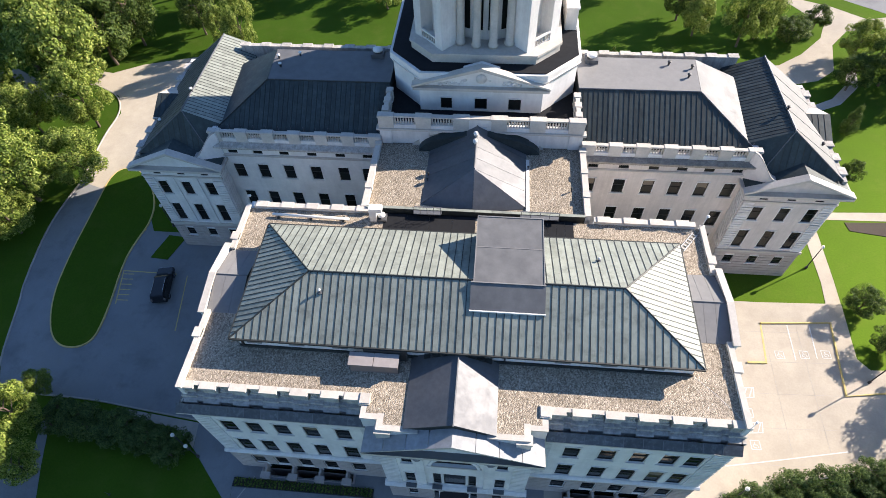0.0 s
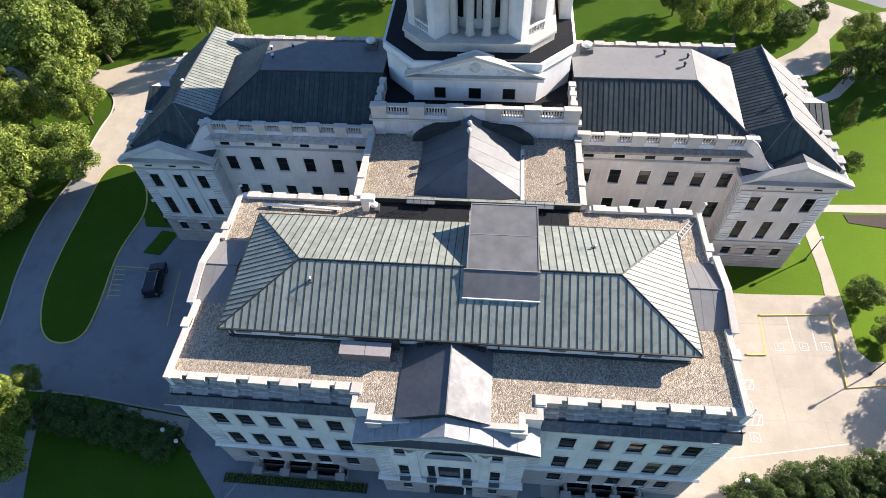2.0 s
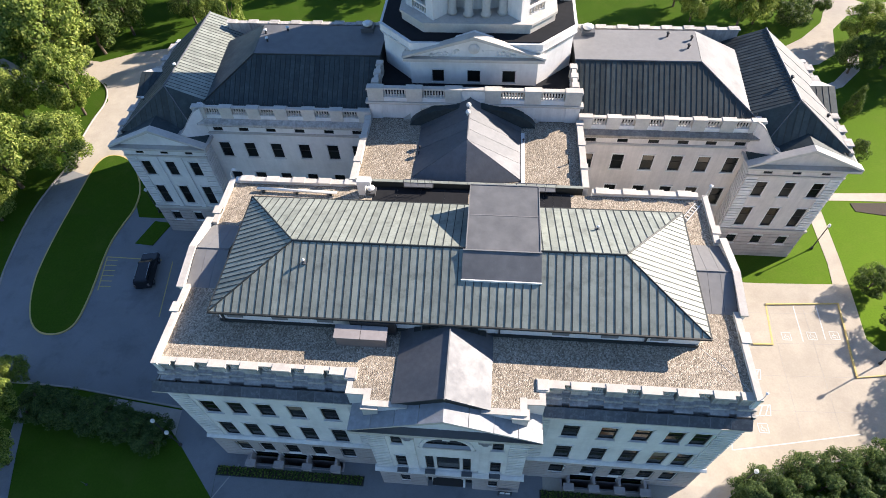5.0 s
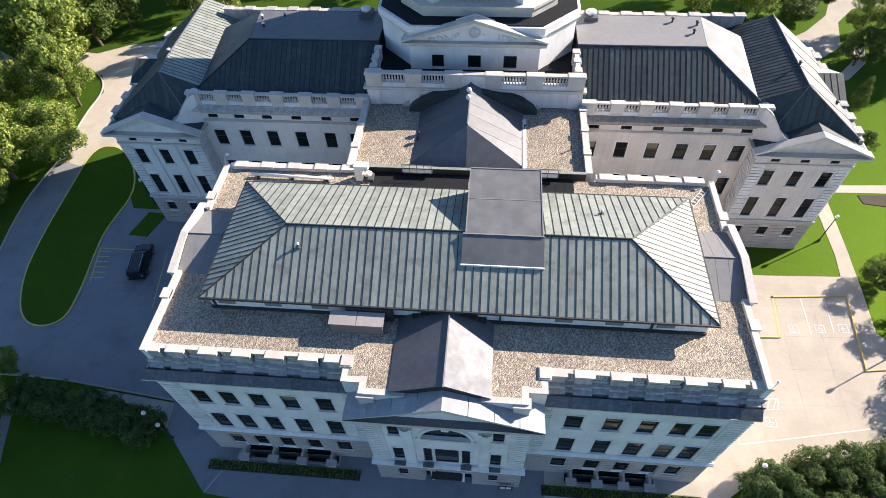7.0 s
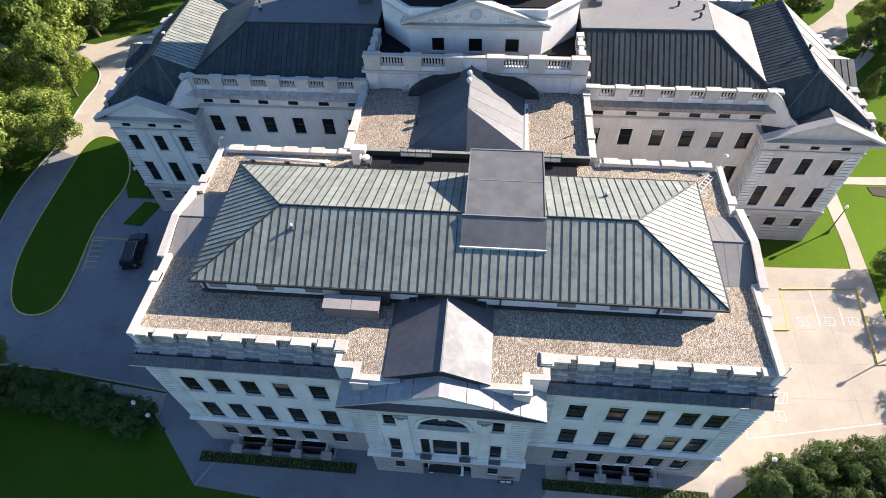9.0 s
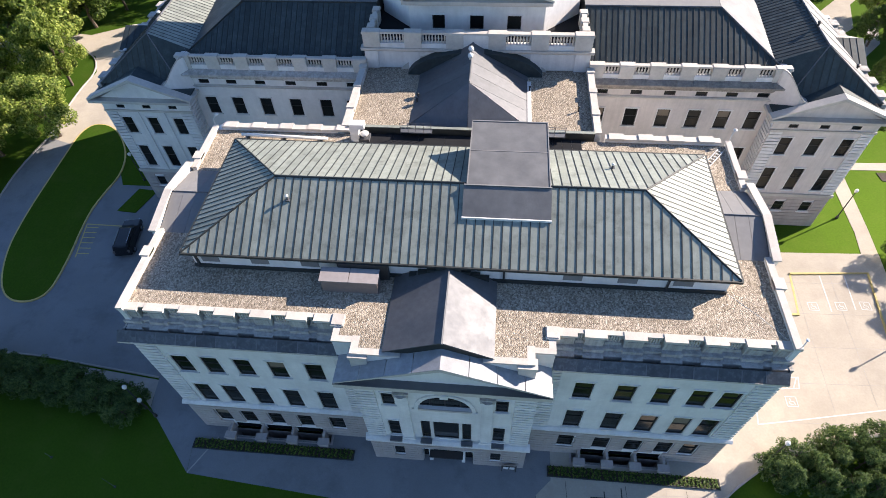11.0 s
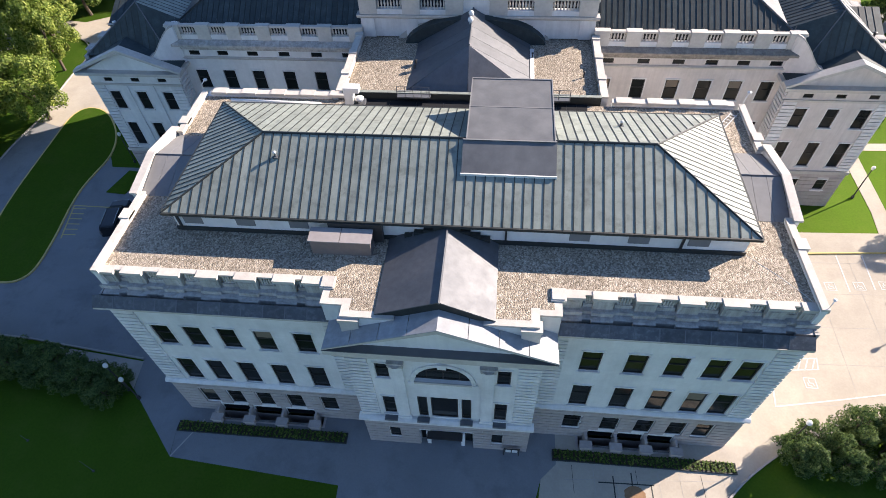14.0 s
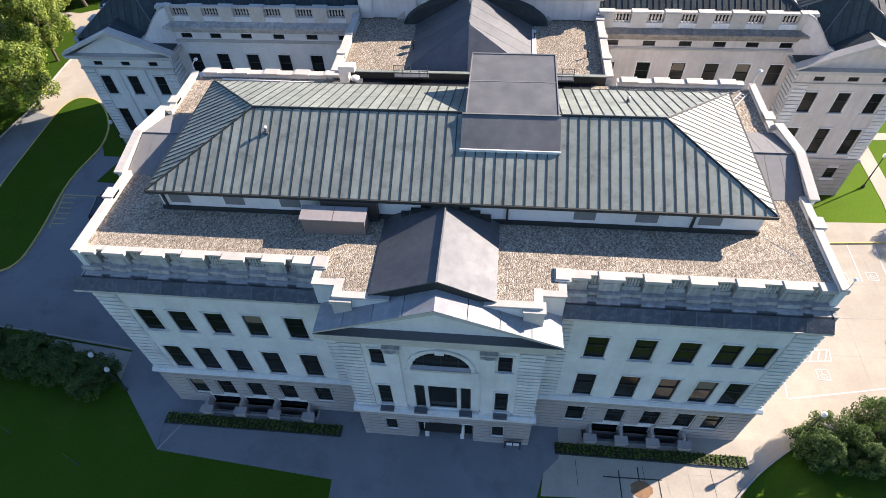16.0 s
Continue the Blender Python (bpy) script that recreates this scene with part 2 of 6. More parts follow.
def mesh_of(name, bm, mat, fix=True, smooth=False):
    if fix:
        bmesh.ops.recalc_face_normals(bm, faces=bm.faces)
    me = bpy.data.meshes.new(name)
    bm.to_mesh(me)
    bm.free()
    me.materials.append(mat)
    if smooth:
        me.polygons.foreach_set("use_smooth", [True] * len(me.polygons))
    return me


def part(name, bm, mat, parent=None, label="", fix=True, smooth=False):
    ob = new(name, mesh_of(name, bm, mat, fix, smooth) if isinstance(bm, bmesh.types.BMesh) else bm)
    ob.parent = parent
    return tagged(ob, label)


def thing(name, label, category, x=0, y=0, z=0, group="", kind=""):
    ob = new(name)
    ob.location = (x, y, z)
    return tagged(ob, label, category, group, kind)


def piece(name, me, parent, x=0, y=0, z=0, rz=0, sx=1, sy=1, sz=1):
    ob = new(name, me)
    ob.parent = parent
    ob.matrix_basis = Matrix.LocRotScale((x, y, z), Euler((0, 0, radians(rz))), (sx, sy, sz))
    return ob


def boxes(*bs):
    bm = bmesh.new()
    for b in bs:
        box(bm, *b)
    return bm


def pierced(bm, u0, u1, z0, z1, holes, d0, d1, axis="x"):
    """A wall along the axis with openings (u0, u1, z0, z1) through it."""
    us = sorted({u0, u1, *[h[0] for h in holes], *[h[1] for h in holes]})
    for a, b in zip(us, us[1:]):
        m = (a + b) / 2
        cut = sorted((h[2], h[3]) for h in holes if h[0] < m < h[1])
        z = z0
        for c, d in cut + [(z1, z1)]:
            if c > z:
                box(bm, *((a, b, d0, d1) if axis == "x" else (d0, d1, a, b)), z, c)
            z = d


WINDOWS = {}


def window(parent, x, z0, w, h, y, rz=0, px=None, sill=True, style="sash", name="window", blind=False):
    """A window set back in its opening: frame with panes and a stone sill as its pieces. It faces -y before the turn."""
    key = (round(w, 2), round(h, 2), style)
    if key not in WINDOWS:
        bm = bmesh.new()
        t = 0.07
        box(bm, -w / 2, -w / 2 + t, 0, 0.12, 0, h)
        box(bm, w / 2 - t, w / 2, 0, 0.12, 0, h)
        box(bm, -w / 2 + t, w / 2 - t, 0, 0.12, 0, t)
        box(bm, -w / 2 + t, w / 2 - t, 0, 0.12, h - t, h)
        if style == "sash":
            box(bm, -w / 2 + t, w / 2 - t, 0.01, 0.11, h * 0.55 - 0.03, h * 0.55 + 0.03)
        fr = mesh_of("window_frame", bm, FRAME)
        cut = [(t, h * 0.55 - 0.03), (h * 0.55 + 0.03, h - t)] if style == "sash" else [(t, h - t)]
        panes = [mesh_of("pane", boxes((-w / 2 + t, w / 2 - t, 0.05 + 0.02 * i, 0.07 + 0.02 * i, a, b)), GLASS) for i, (a, b) in enumerate(cut)]
        sl = mesh_of("sill", boxes((-w / 2 - 0.14, w / 2 + 0.14, -0.18, -0.004, -0.15, -0.004)), STONE_BLOCK)
        sr = bmesh.new()
        for s in (-1, 1):
            box(sr, *sorted((s * (w / 2 + 0.003), s * (w / 2 + 0.1))), -0.10, -0.03, 0, h)
        box(sr, -w / 2 - 0.12, w / 2 + 0.12, -0.13, -0.03, h + 0.003, h + 0.13)
        WINDOWS[key] = (fr, panes, sl, mesh_of("surround", sr, STONE_BLOCK))
    fr, panes, sl, sr = WINDOWS[key]
    ob = piece(name, fr, parent, x, y + 0.06, z0, rz) if rz == 0 else piece(name, fr, parent, x, y, z0, rz)
    for me in panes:
        piece("pane", me, ob)
    if sill:
        piece("sill", sl, ob)
        piece("surround", sr, ob)
    if blind:
        piece("blind", BLINDS, ob, 0, 0.03, h * 0.6, 0, w * 0.84, 1, h * 0.34)
    return ob


BLINDS = mesh_of("blind", boxes((-0.5, 0.5, -0.01, 0.0, 0, 1)), BLIND)
BALUSTER = None


def baluster_mesh():
    bm = bmesh.new()
    lathe(bm, [(0.10, 0), (0.10, 0.08), (0.05, 0.14), (0.095, 0.32), (0.09, 0.42), (0.045, 0.66), (0.085, 0.76), (0.09, 0.82)], 0, 0, 8)
    return mesh_of("baluster", bm, COPING, smooth=False)


BALUSTER = baluster_mesh()


def balustrade(parent, x0, x1, y, z, bays, height=1.15, axis="x", pier=0.9, deep=0.5, base=0.16):
    """Pedestals with balusters between them on a plinth, along x or y, from z up."""
    step = (x1 - x0 - pier) / bays
    def b(name, u0, u1, d0, d1, a, c, m=COPING):
        bx = (u0, u1, y + d0, y + d1, a, c) if axis == "x" else (y + d0, y + d1, u0, u1, a, c)
        part(name, boxes(bx), m, parent)
    h = deep / 2
    b("plinth", x0, x1, -h, h, z, z + base, STONE_BLOCK)
    sc = (height - 0.2 - base) / 0.82
    for i in range(bays + 1):
        u = x0 + i * step
        bm = bmesh.new()
        for (g, a, c) in ((0.0, 0.003, height - 0.2), (0.07, height - 0.2, height - 0.06), (0.03, height - 0.06, height + 0.04)):
            q = (u - g, u + pier + g, y - h - 0.06 - g, y + h + 0.06 + g)
            box(bm, *(q if axis == "x" else (q[2], q[3], q[0], q[1])), z + a, z + c)
        part("pedestal", bm, COPING, parent)
        if i < bays:
            b("rail", u + pier + 0.075, u + step - 0.075, -h + 0.03, h - 0.03, z + height - 0.2, z + height - 0.02)
            n = max(3, int((step - pier) / 0.27))
            for k in range(n):
                q = u + pier + (k + 0.5) * (step - pier) / n
                piece("baluster", BALUSTER, parent, q if axis == "x" else y, y if axis == "x" else q, z + base, 0, 1, 1, sc)


def quoins(parent, x, y, z0, z1, w=1.5, d=0.5, face="front", course=0.42, proud=0.11):
    """Channelled stone courses at a corner."""
    n = int(round((z1 - z0) / course))
    c = (z1 - z0) / n
    me = mesh_of("stone_course", boxes((-w / 2, w / 2, -proud, d, 0.05, c - 0.05)), STONE_BLOCK)
    for i in range(n):
        piece("stone_course", me, parent, x, y, z0 + i * c, {"front": 0, "left": -90, "right": 90}[face])


def ashlar(parent, x0, x1, y, z0, z1, holes, course=0.62, length=1.5, proud=0.014, mat=None, joint=0.005, gap=0.18):
    """Stone blocks laid on the wall's face round its openings, with open joints."""
    rnd = random.Random(int(x0 * 10 + z0))
    rows = max(1, int(round((z1 - z0) / course)))
    ch = (z1 - z0) / rows
    for r in range(rows):
        a, b = z0 + r * ch, z0 + (r + 1) * ch
        u = x0 - (r % 2) * length / 2
        while u < x1:
            l, e = max(u, x0), min(u + length, x1)
            u += length
            spans = [(l, e)]
            for h in holes:
                if h[2] - gap < b - 0.02 and h[3] + gap > a + 0.02:
                    spans = [q for s in spans for q in ((s[0], min(s[1], h[0] - gap)), (max(s[0], h[1] + gap), s[1])) if q[1] - q[0] > 0.12]
            for s, t in spans:
                k = proud + rnd.uniform(-0.003, 0.003)
                box(mat, s + 0.008, t - 0.008, y - k, y + 0.02, a + joint, b - joint)


# ---- roof sheets with standing seams ----
def seamed(parent, mat, corners, pitch, seam_h=0.028, name="roof_panel", first=0.0):
    """A sloping roof face cut into metal sheets: corners a, b along the eave, c, d along the top; a to b is the run that is divided."""
    a, b, c, d = [Vector(p) for p in corners]
    n = (b - a).cross(d - a).normalized()
    if n.z < 0:
        n = -n
    run = (b - a).normalized()
    up = n.cross(run)
    if up.z < 0:
        up = -up
    L = (b - a).length
    def top(s):
        """How far up the face reaches at s along the eave."""
        P = [(0.0, 0.0), ((d - a).dot(run), (d - a).dot(up)), ((c - a).dot(run), (c - a).dot(up)), (L, 0.0)]
        for (s0, t0), (s1, t1) in zip(P, P[1:]):
            if s1 > s0 and s0 - 1e-6 <= s <= s1 + 1e-6:
                return t0 + (t1 - t0) * (s - s0) / (s1 - s0)
        return 0.0
    count = max(1, round(L / pitch))
    knots = [(d - a).dot(run), (c - a).dot(run)]
    for i in range(count):
        s0, s1 = L * i / count, L * (i + 1) / count
        ss = [s0] + [k for k in knots if s0 + 0.02 < k < s1 - 0.02] + [s1]
        pts = [a + run * s0, a + run * s1]
        pts += [a + run * s + up * top(s) for s in reversed(ss) if top(s) > 0.01]
        if len(pts) < 3:
            continue
        bm = bmesh.new()
        hi = [bm.verts.new(p) for p in pts]
        lo = [bm.verts.new(p - n * 0.04) for p in pts]
        bm.faces.new(hi)
        bm.faces.new(lo[::-1])
        for k in range(len(pts)):
            j = (k + 1) % len(pts)
            bm.faces.new((lo[k], lo[j], hi[j], hi[k]))
        ob = part(name, bm, mat, parent)
        if i and top(s0) > 0.3:
            bm = bmesh.new()
            p, q = a + run * s0 + n * 0.003, a + run * s0 + up * (top(s0) - 0.02) + n * 0.003
            w = run * 0.029
            lo4 = [p - w, p + w, q + w, q - w]
            vl = [bm.verts.new(v) for v in lo4]
            vh = [bm.verts.new(v + n * seam_h) for v in lo4]
            bm.faces.new(vh)
            for k in range(4):
                j = (k + 1) % 4
                bm.faces.new((vl[k], vl[j], vh[j], vh[k]))
            part("seam", bm, SEAM, parent)


# ---- ground ----
def sheet(name, pts, mat, z, thick, label, category, kind="structure"):
    bm = bmesh.new()
    slab(bm, [(x, y, z) for x, y in pts], thick)
    return tagged(part(name, bm, mat), label, category, kind=kind)


def kerb(name, pts, closed=False, w=0.18, h=0.15, mat=None, label="pale concrete kerb along the drive", category="kerb"):
    P = [Vector((x, y, 0)) for x, y in pts]
    n = len(P)
    bm = bmesh.new()
    prof = []
    for i in range(n):
        a = P[i - 1] if (closed or i) else P[i]
        b = P[(i + 1) % n] if (closed or i < n - 1) else P[i]
        d = (b - a).normalized()
        s = Vector((-d.y, d.x, 0)) * w / 2
        prof.append([bm.verts.new(p) for p in (P[i] - s, P[i] - s * 0.8 + Vector((0, 0, h)), P[i] + s * 0.8 + Vector((0, 0, h)), P[i] + s)])
    for i in range(n if closed else n - 1):
        a, b = prof[i], prof[(i + 1) % n]
        for k in range(3):
            bm.faces.new((a[k], a[k + 1], b[k + 1], b[k]))
    return tagged(part(name, bm, mat or KERB), label, category, kind="structure")


def curve(pts, k=4):
    """Rounds a line by Chaikin's rule."""
    for _ in range(k):
        out = [pts[0]]
        for a, b in zip(pts, pts[1:]):
            out += [(a[0] * 0.75 + b[0] * 0.25, a[1] * 0.75 + b[1] * 0.25), (a[0] * 0.25 + b[0] * 0.75, a[1] * 0.25 + b[1] * 0.75)]
        pts = out + [pts[-1]]
    return pts


def ring(pts, k=3):
    for _ in range(k):
        pts = [q for a, b in zip(pts, pts[1:] + pts[:1]) for q in ((a[0] * 0.75 + b[0] * 0.25, a[1] * 0.75 + b[1] * 0.25), (a[0] * 0.25 + b[0] * 0.75, a[1] * 0.25 + b[1] * 0.75))]
    return pts


def line(name, pts, w, mat, z, label="painted parking line", category="road marking"):
    bm = bmesh.new()
    for k, ((x0, y0), (x1, y1)) in enumerate(zip(pts, pts[1:])):
        d = Vector((x1 - x0, y1 - y0, 0)).normalized()
        s = Vector((-d.y, d.x, 0)) * w / 2
        e = d * w / 2
        h = z + 0.004 * (k % 2)
        a, b = Vector((x0, y0, h)) - e, Vector((x1, y1, h)) + e
        slab(bm, [tuple(a - s), tuple(b - s), tuple(b + s), tuple(a + s)], 0.006)
    return tagged(part(name, bm, mat, fix=False), label, category, kind="structure")


PITS = ((-19.9, -10.6, -5.3, -4.57), (10.2, 18.1, -5.3, -4.57))


def ground_lines(mid, extra):
    """Grid lines, close together near the place and wide apart towards the horizon, with the pits' edges among them."""
    return sorted([mid + 1500 * math.copysign(abs(i / 6 - 1) ** 2.2, i - 6) for i in range(13)] + extra)


bm = bmesh.new()
gx = ground_lines(0, [q for p in PITS for q in p[:2]])
gy = ground_lines(30, [PITS[0][2], PITS[0][3]])
for xa, xb in zip(gx, gx[1:]):
    for ya, yb in zip(gy, gy[1:]):
        if not any(p[0] < (xa + xb) / 2 < p[1] and p[2] < (ya + yb) / 2 < p[3] for p in PITS):
            poly(bm, [(xa, ya, 0), (xb, ya, 0), (xb, yb, 0), (xa, yb, 0)])
bmesh.ops.remove_doubles(bm, verts=bm.verts, dist=0.01)
tagged(part("ground", bm, GRASS), "mown green lawn round the building", "lawn", kind="structure")

# drive and car park west of the annex
sheet("road_west", [(-23, -4.6), (-21.9, -3.9), (-21.9, 16.2), (-23, 22), (-30, 25), (-44, 25), (-48.8, 33), (-50, 36), (-58.6, 36), (-59.0, 31), (-59.3, 24.9), (-57.6, 15.5), (-56.5, 12.5), (-54.8, 5.6), (-52.5, 1.2),
                    (-42, 1.15), (-36, 0.45), (-28.4, -0.4), (-28.0, -3.3), (-22.45, -8.75)], ASPHALT, 0.02, 0.06, "grey asphalt drive and car park", "road")
sheet("drive_west", [(-44.5, 34), (-41.5, 46), (-43, 67), (-53.3, 64.5), (-61, 62.2), (-65.7, 59.5), (-72, 60.5), (-72, 57), (-66, 55.5), (-61.8, 53.3), (-59.5, 49), (-59.9, 43.5), (-58.6, 33.5), (-54, 32), (-49, 33.2)], CONCRETE, 0.03, 0.06, "pale concrete drive beside the wing", "road")
sheet("path_west", [(-75, 50), (-71, 53), (-84, 60), (-90, 57)], CONCRETE, 0.03, 0.06, "pale concrete path under trees", "path")
island = ring([(-45.9, 19.5), (-44.6, 12), (-44.6, 7.2), (-49.3, 7.0), (-52.6, 13), (-53.7, 20), (-54.2, 28), (-54.8, 36.4), (-50.6, 36.6), (-46.4, 31.5), (-45.0, 27), (-45.7, 23)])
sheet("lawn_island", island, GRASS, 0.13, 0.14, "mown grass island with a concrete kerb", "lawn")
kerb("kerb_island", island, True, mat=YELLOW, w=0.2, label="yellowed concrete kerb round the grass island")
kerb("kerb_west", curve([(-53, 1.2), (-54.8, 5.6), (-56.5, 12.5), (-57.6, 15.5), (-59.3, 24.9), (-59.0, 31), (-58.6, 33.5), (-59.9, 43.5), (-59.5, 49), (-61.8, 53.3), (-66, 55.5)]))
kerb("kerb_south", curve([(-52, 1.2), (-42, 1.15), (-36, 0.45), (-28.4, -0.35)], 2))
sheet("lawn_strip", [(-42.6, 20.6), (-40.2, 20.4), (-39.0, 24.2), (-41.5, 24.4)], GRASS, 0.1, 0.1, "small lawn strip beside the wing", "lawn")
sheet("pavement_west", [(-37, 0.3), (-37, -0.5), (-31, -1.3), (-29.3, -2.2), (-28.05, -3.3), (-28.35, -0.6)], KERB, 0.025, 0.06, "worn concrete pavement between the kerb and the hedge", "pavement")
line("hatching_edge", [(-44.2, 13.4), (-45.3, 18.3), (-38.2, 18.2)], 0.14, YELLOW, 0.034)
for i in range(6):
    y = 13.9 + i * 0.78
    line("hatching", [(-44.25 - i * 0.17, y), (-42.9 - i * 0.17, y + 0.05)], 0.12, YELLOW, 0.034)
line("parking_line", [(-36.6, 18.0), (-35.2, 10.2)], 0.12, YELLOW, 0.034)

# forecourt in front of the annex, in concrete slabs
sheet("plaza", [(-22.4, -8.8), (-8.3, -9.9), (-7.4, -30), (6.0, -30), (6.7, -10), (7.2, -8.2), (8.4, -6.95), (8.4, -3.6), (-10.6, -3.6), (-10.6, -5.3), (-19.9, -5.3), (-19.9, -3.6), (-21.5, -3.6), (-23, -4.6)], ASPHALT, 0.034, 0.07, "smooth grey asphalt plaza before the entrance", "pavement")
sheet("forecourt", [(7.0, -9.8), (14, -9.5), (20.5, -9.1), (22.7, -6.9), (25.3, -5.0), (27.5, -3.6), (37, -0.7), (47, 0.8), (60, 2.4), (60, 11.6), (46, 11.0), (44.3, 10.9), (43.3, 12.2),
                    (43.9, 19.4), (34, 19.0), (30, 19.0), (22, 19.0), (21, -3.6), (18.1, -3.6), (18.1, -5.3), (10.2, -5.3), (10.2, -3.6), (8.403, -3.6), (8.403, -6.9), (7.2, -8.2)], CONCRETE, 0.03, 0.07, "pale concrete forecourt and car park", "pavement")
for i in range(8):
    x = 9.6 + i * 1.62
    line("paving_joint", [(x, -6.95), (x + 0.1, -9.0)], 0.03, KERB if i % 3 else SEAM, 0.0365, "joint between concrete slabs", "joint")
line("paving_joint", [(9.0, -8.05), (21.8, -7.2)], 0.035, KERB, 0.0365, "joint between concrete slabs", "joint")
for y in (-0.6, 3.2, 7.0, 10.8, 14.6):
    line("paving_joint", [(23.5, y), (40.3, y + 0.6)], 0.035, KERB, 0.0365, "joint between concrete slabs", "joint")
for x in (25.5, 29.5, 33.4, 37.2):
    line("paving_joint", [(x, 0.8), (x + 0.6, 16)], 0.035, KERB, 0.0365, "joint between concrete slabs", "joint")
for q in ([(11.6, -8.05), (15.7, -7.97)], [(12.7, -7.55), (12.75, -9.4)], [(14.1, -7.2), (14.1, -8.2)], [(15.5, -8.0), (15.55, -9.4)]):
    line("tarred_joint", q, 0.09, SEAM, 0.0385, "dark tarred joint between concrete slabs", "joint")
line("paving_edge", [(-22.35, -8.7), (-20.7, -5.6)], 0.12, KERB, 0.0365, "pale concrete strip at the plaza edge", "pavement edge")
sheet("walk_east", [(42.1, 19.3), (43.85, 19.3), (44.1, 23), (44.5, 34), (42.7, 34), (42.5, 22.4)], CONCRETE, 0.035, 0.07, "pale concrete walk beside the lawn", "path")
sheet("road_east", [(42, 62.5), (49.3, 61.5), (54, 62.8), (57.4, 65.7), (59.4, 73), (63.2, 77.5), (70, 78.7), (110, 82), (110, 90), (68, 81.5), (63.1, 85.5), (58, 88), (50, 96), (46, 96), (56, 86), (59.8, 79.2), (58.1, 75.2), (53.5, 70.2), (48.9, 66.8), (42, 66)], CONCRETE, 0.03, 0.06, "pale concrete road through the park", "road")
sheet("road_far", [(64, 89.5), (72, 83.5), (112, 92), (112, 112), (64, 104)], ASPHALT, 0.02, 0.06, "grey asphalt road beyond the lawn", "road")
sheet("path_east", [(42, 55.5), (50.8, 54.5), (55.7, 56.9), (59.7, 61.3), (61.1, 66), (59.6, 66), (57.7, 61.5), (54.8, 58.2), (50.5, 55.9), (42, 57)], KERB, 0.03, 0.06, "pale concrete path across the lawn", "path")
sheet("road_front_west", [(-46, -0.6), (-45.2, -0.6), (-43.4, -6.2), (-42, -10), (-38, -24), (-62, -24), (-62, -7.2), (-48, -6.5), (-44.7, -6.3)], ASPHALT, 0.02, 0.06, "grey path and drive beside the front lawn", "road")
for i, q in enumerate(([(31.2, 10.9), (33.3, 11.0)], [(33.85, 16.1), (41.8, 16.65), (40.7, 7.6), (46, 8.4), (60, 9.2)])):
    kerb("kerb_yellow_%d" % (i + 1), q, w=0.24, h=0.17, mat=YELLOW, label="yellow-painted kerb round the parking bays")
sheet("walk_cross", [(44.3, 33.9), (47.5, 34.0), (70, 35.2), (70, 33.2), (47.7, 32.7), (44.3, 32.6)], CONCRETE, 0.03, 0.06, "pale concrete walk across the lawn", "path")
sheet("planting_bed", [(48.4, 32.3), (62, 33.0), (62, 30.6), (53, 30.2), (48.6, 30.9)], SOIL, 0.06, 0.08, "brown planting bed beside the walk", "flower bed")
line("parking_edge", [(33.3, 11.0), (33.85, 16.0)], 0.2, YELLOW, 0.042)
kerb("kerb_front_east", curve([(20.5, -9.1), (22.7, -6.9), (25.3, -5.0), (27.5, -3.6), (37, -0.7), (47, 0.8), (60, 2.4)], 2))
line("parking_line", [(36.8, 16.0), (36.6, 11.6)], 0.12, WHITE, 0.042)
line("parking_line", [(39.3, 16.1), (39.0, 12.0)], 0.12, WHITE, 0.042)
line("parking_line", [(27.1, 3.4), (26.5, -0.75)], 0.11, WHITE, 0.042)
line("parking_line", [(26.65, -0.75), (32, 0.25), (38.9, 1.6)], 0.11, WHITE, 0.042)


def parking_symbol(x, y, s=0.46):
    """A painted square with the wheelchair mark in strokes."""
    bm = bmesh.new()
    z = 0.046
    def st(a, b, w=0.085):
        a, b = Vector((*a, 0)), Vector((*b, 0))
        d = (b - a).normalized()
        q = Vector((-d.y, d.x, 0)) * w / 2
        o = Vector((x, y, z))
        slab(bm, [tuple(o + v) for v in (a - q, b - q, b + q, a + q)], 0.006)
    for p, q in (((-s, -s), (s, -s)), ((s, -s), (s, s)), ((s, s), (-s, s)), ((-s, s), (-s, -s)), ((-0.08, 0.32), (-0.08, 0)), ((-0.08, 0), (0.18, 0)), ((0.18, 0), (0.26, -0.28)), ((-0.22, 0.05), (-0.22, -0.22)), ((-0.22, -0.22), (0.08, -0.3))):
        st(p, q)
    tagged(part("parking_symbol", bm, WHITE, fix=False), "white painted parking symbol on concrete", "road marking", "parking symbols", "structure")


for p in ((35.0, 12.1), (37.7, 12.3), (40.1, 12.5), (29.95, 1.6), (30.0, 5.0)):
    parking_symbol(*p)
for y in (2.75, 6.6):
    for i in range(4):
        line("hatching", [(28.7 + i * 0.6, y + i * 0.06), (29.2 + i * 0.6, y + 1.0 + i * 0.06)], 0.1, WHITE, 0.042)
    line("hatching_edge", [(28.5, y - 0.05), (31.0, y + 0.2), (31.2, y + 1.3), (28.7, y + 1.05), (28.5, y - 0.05)], 0.1, WHITE, 0.042)

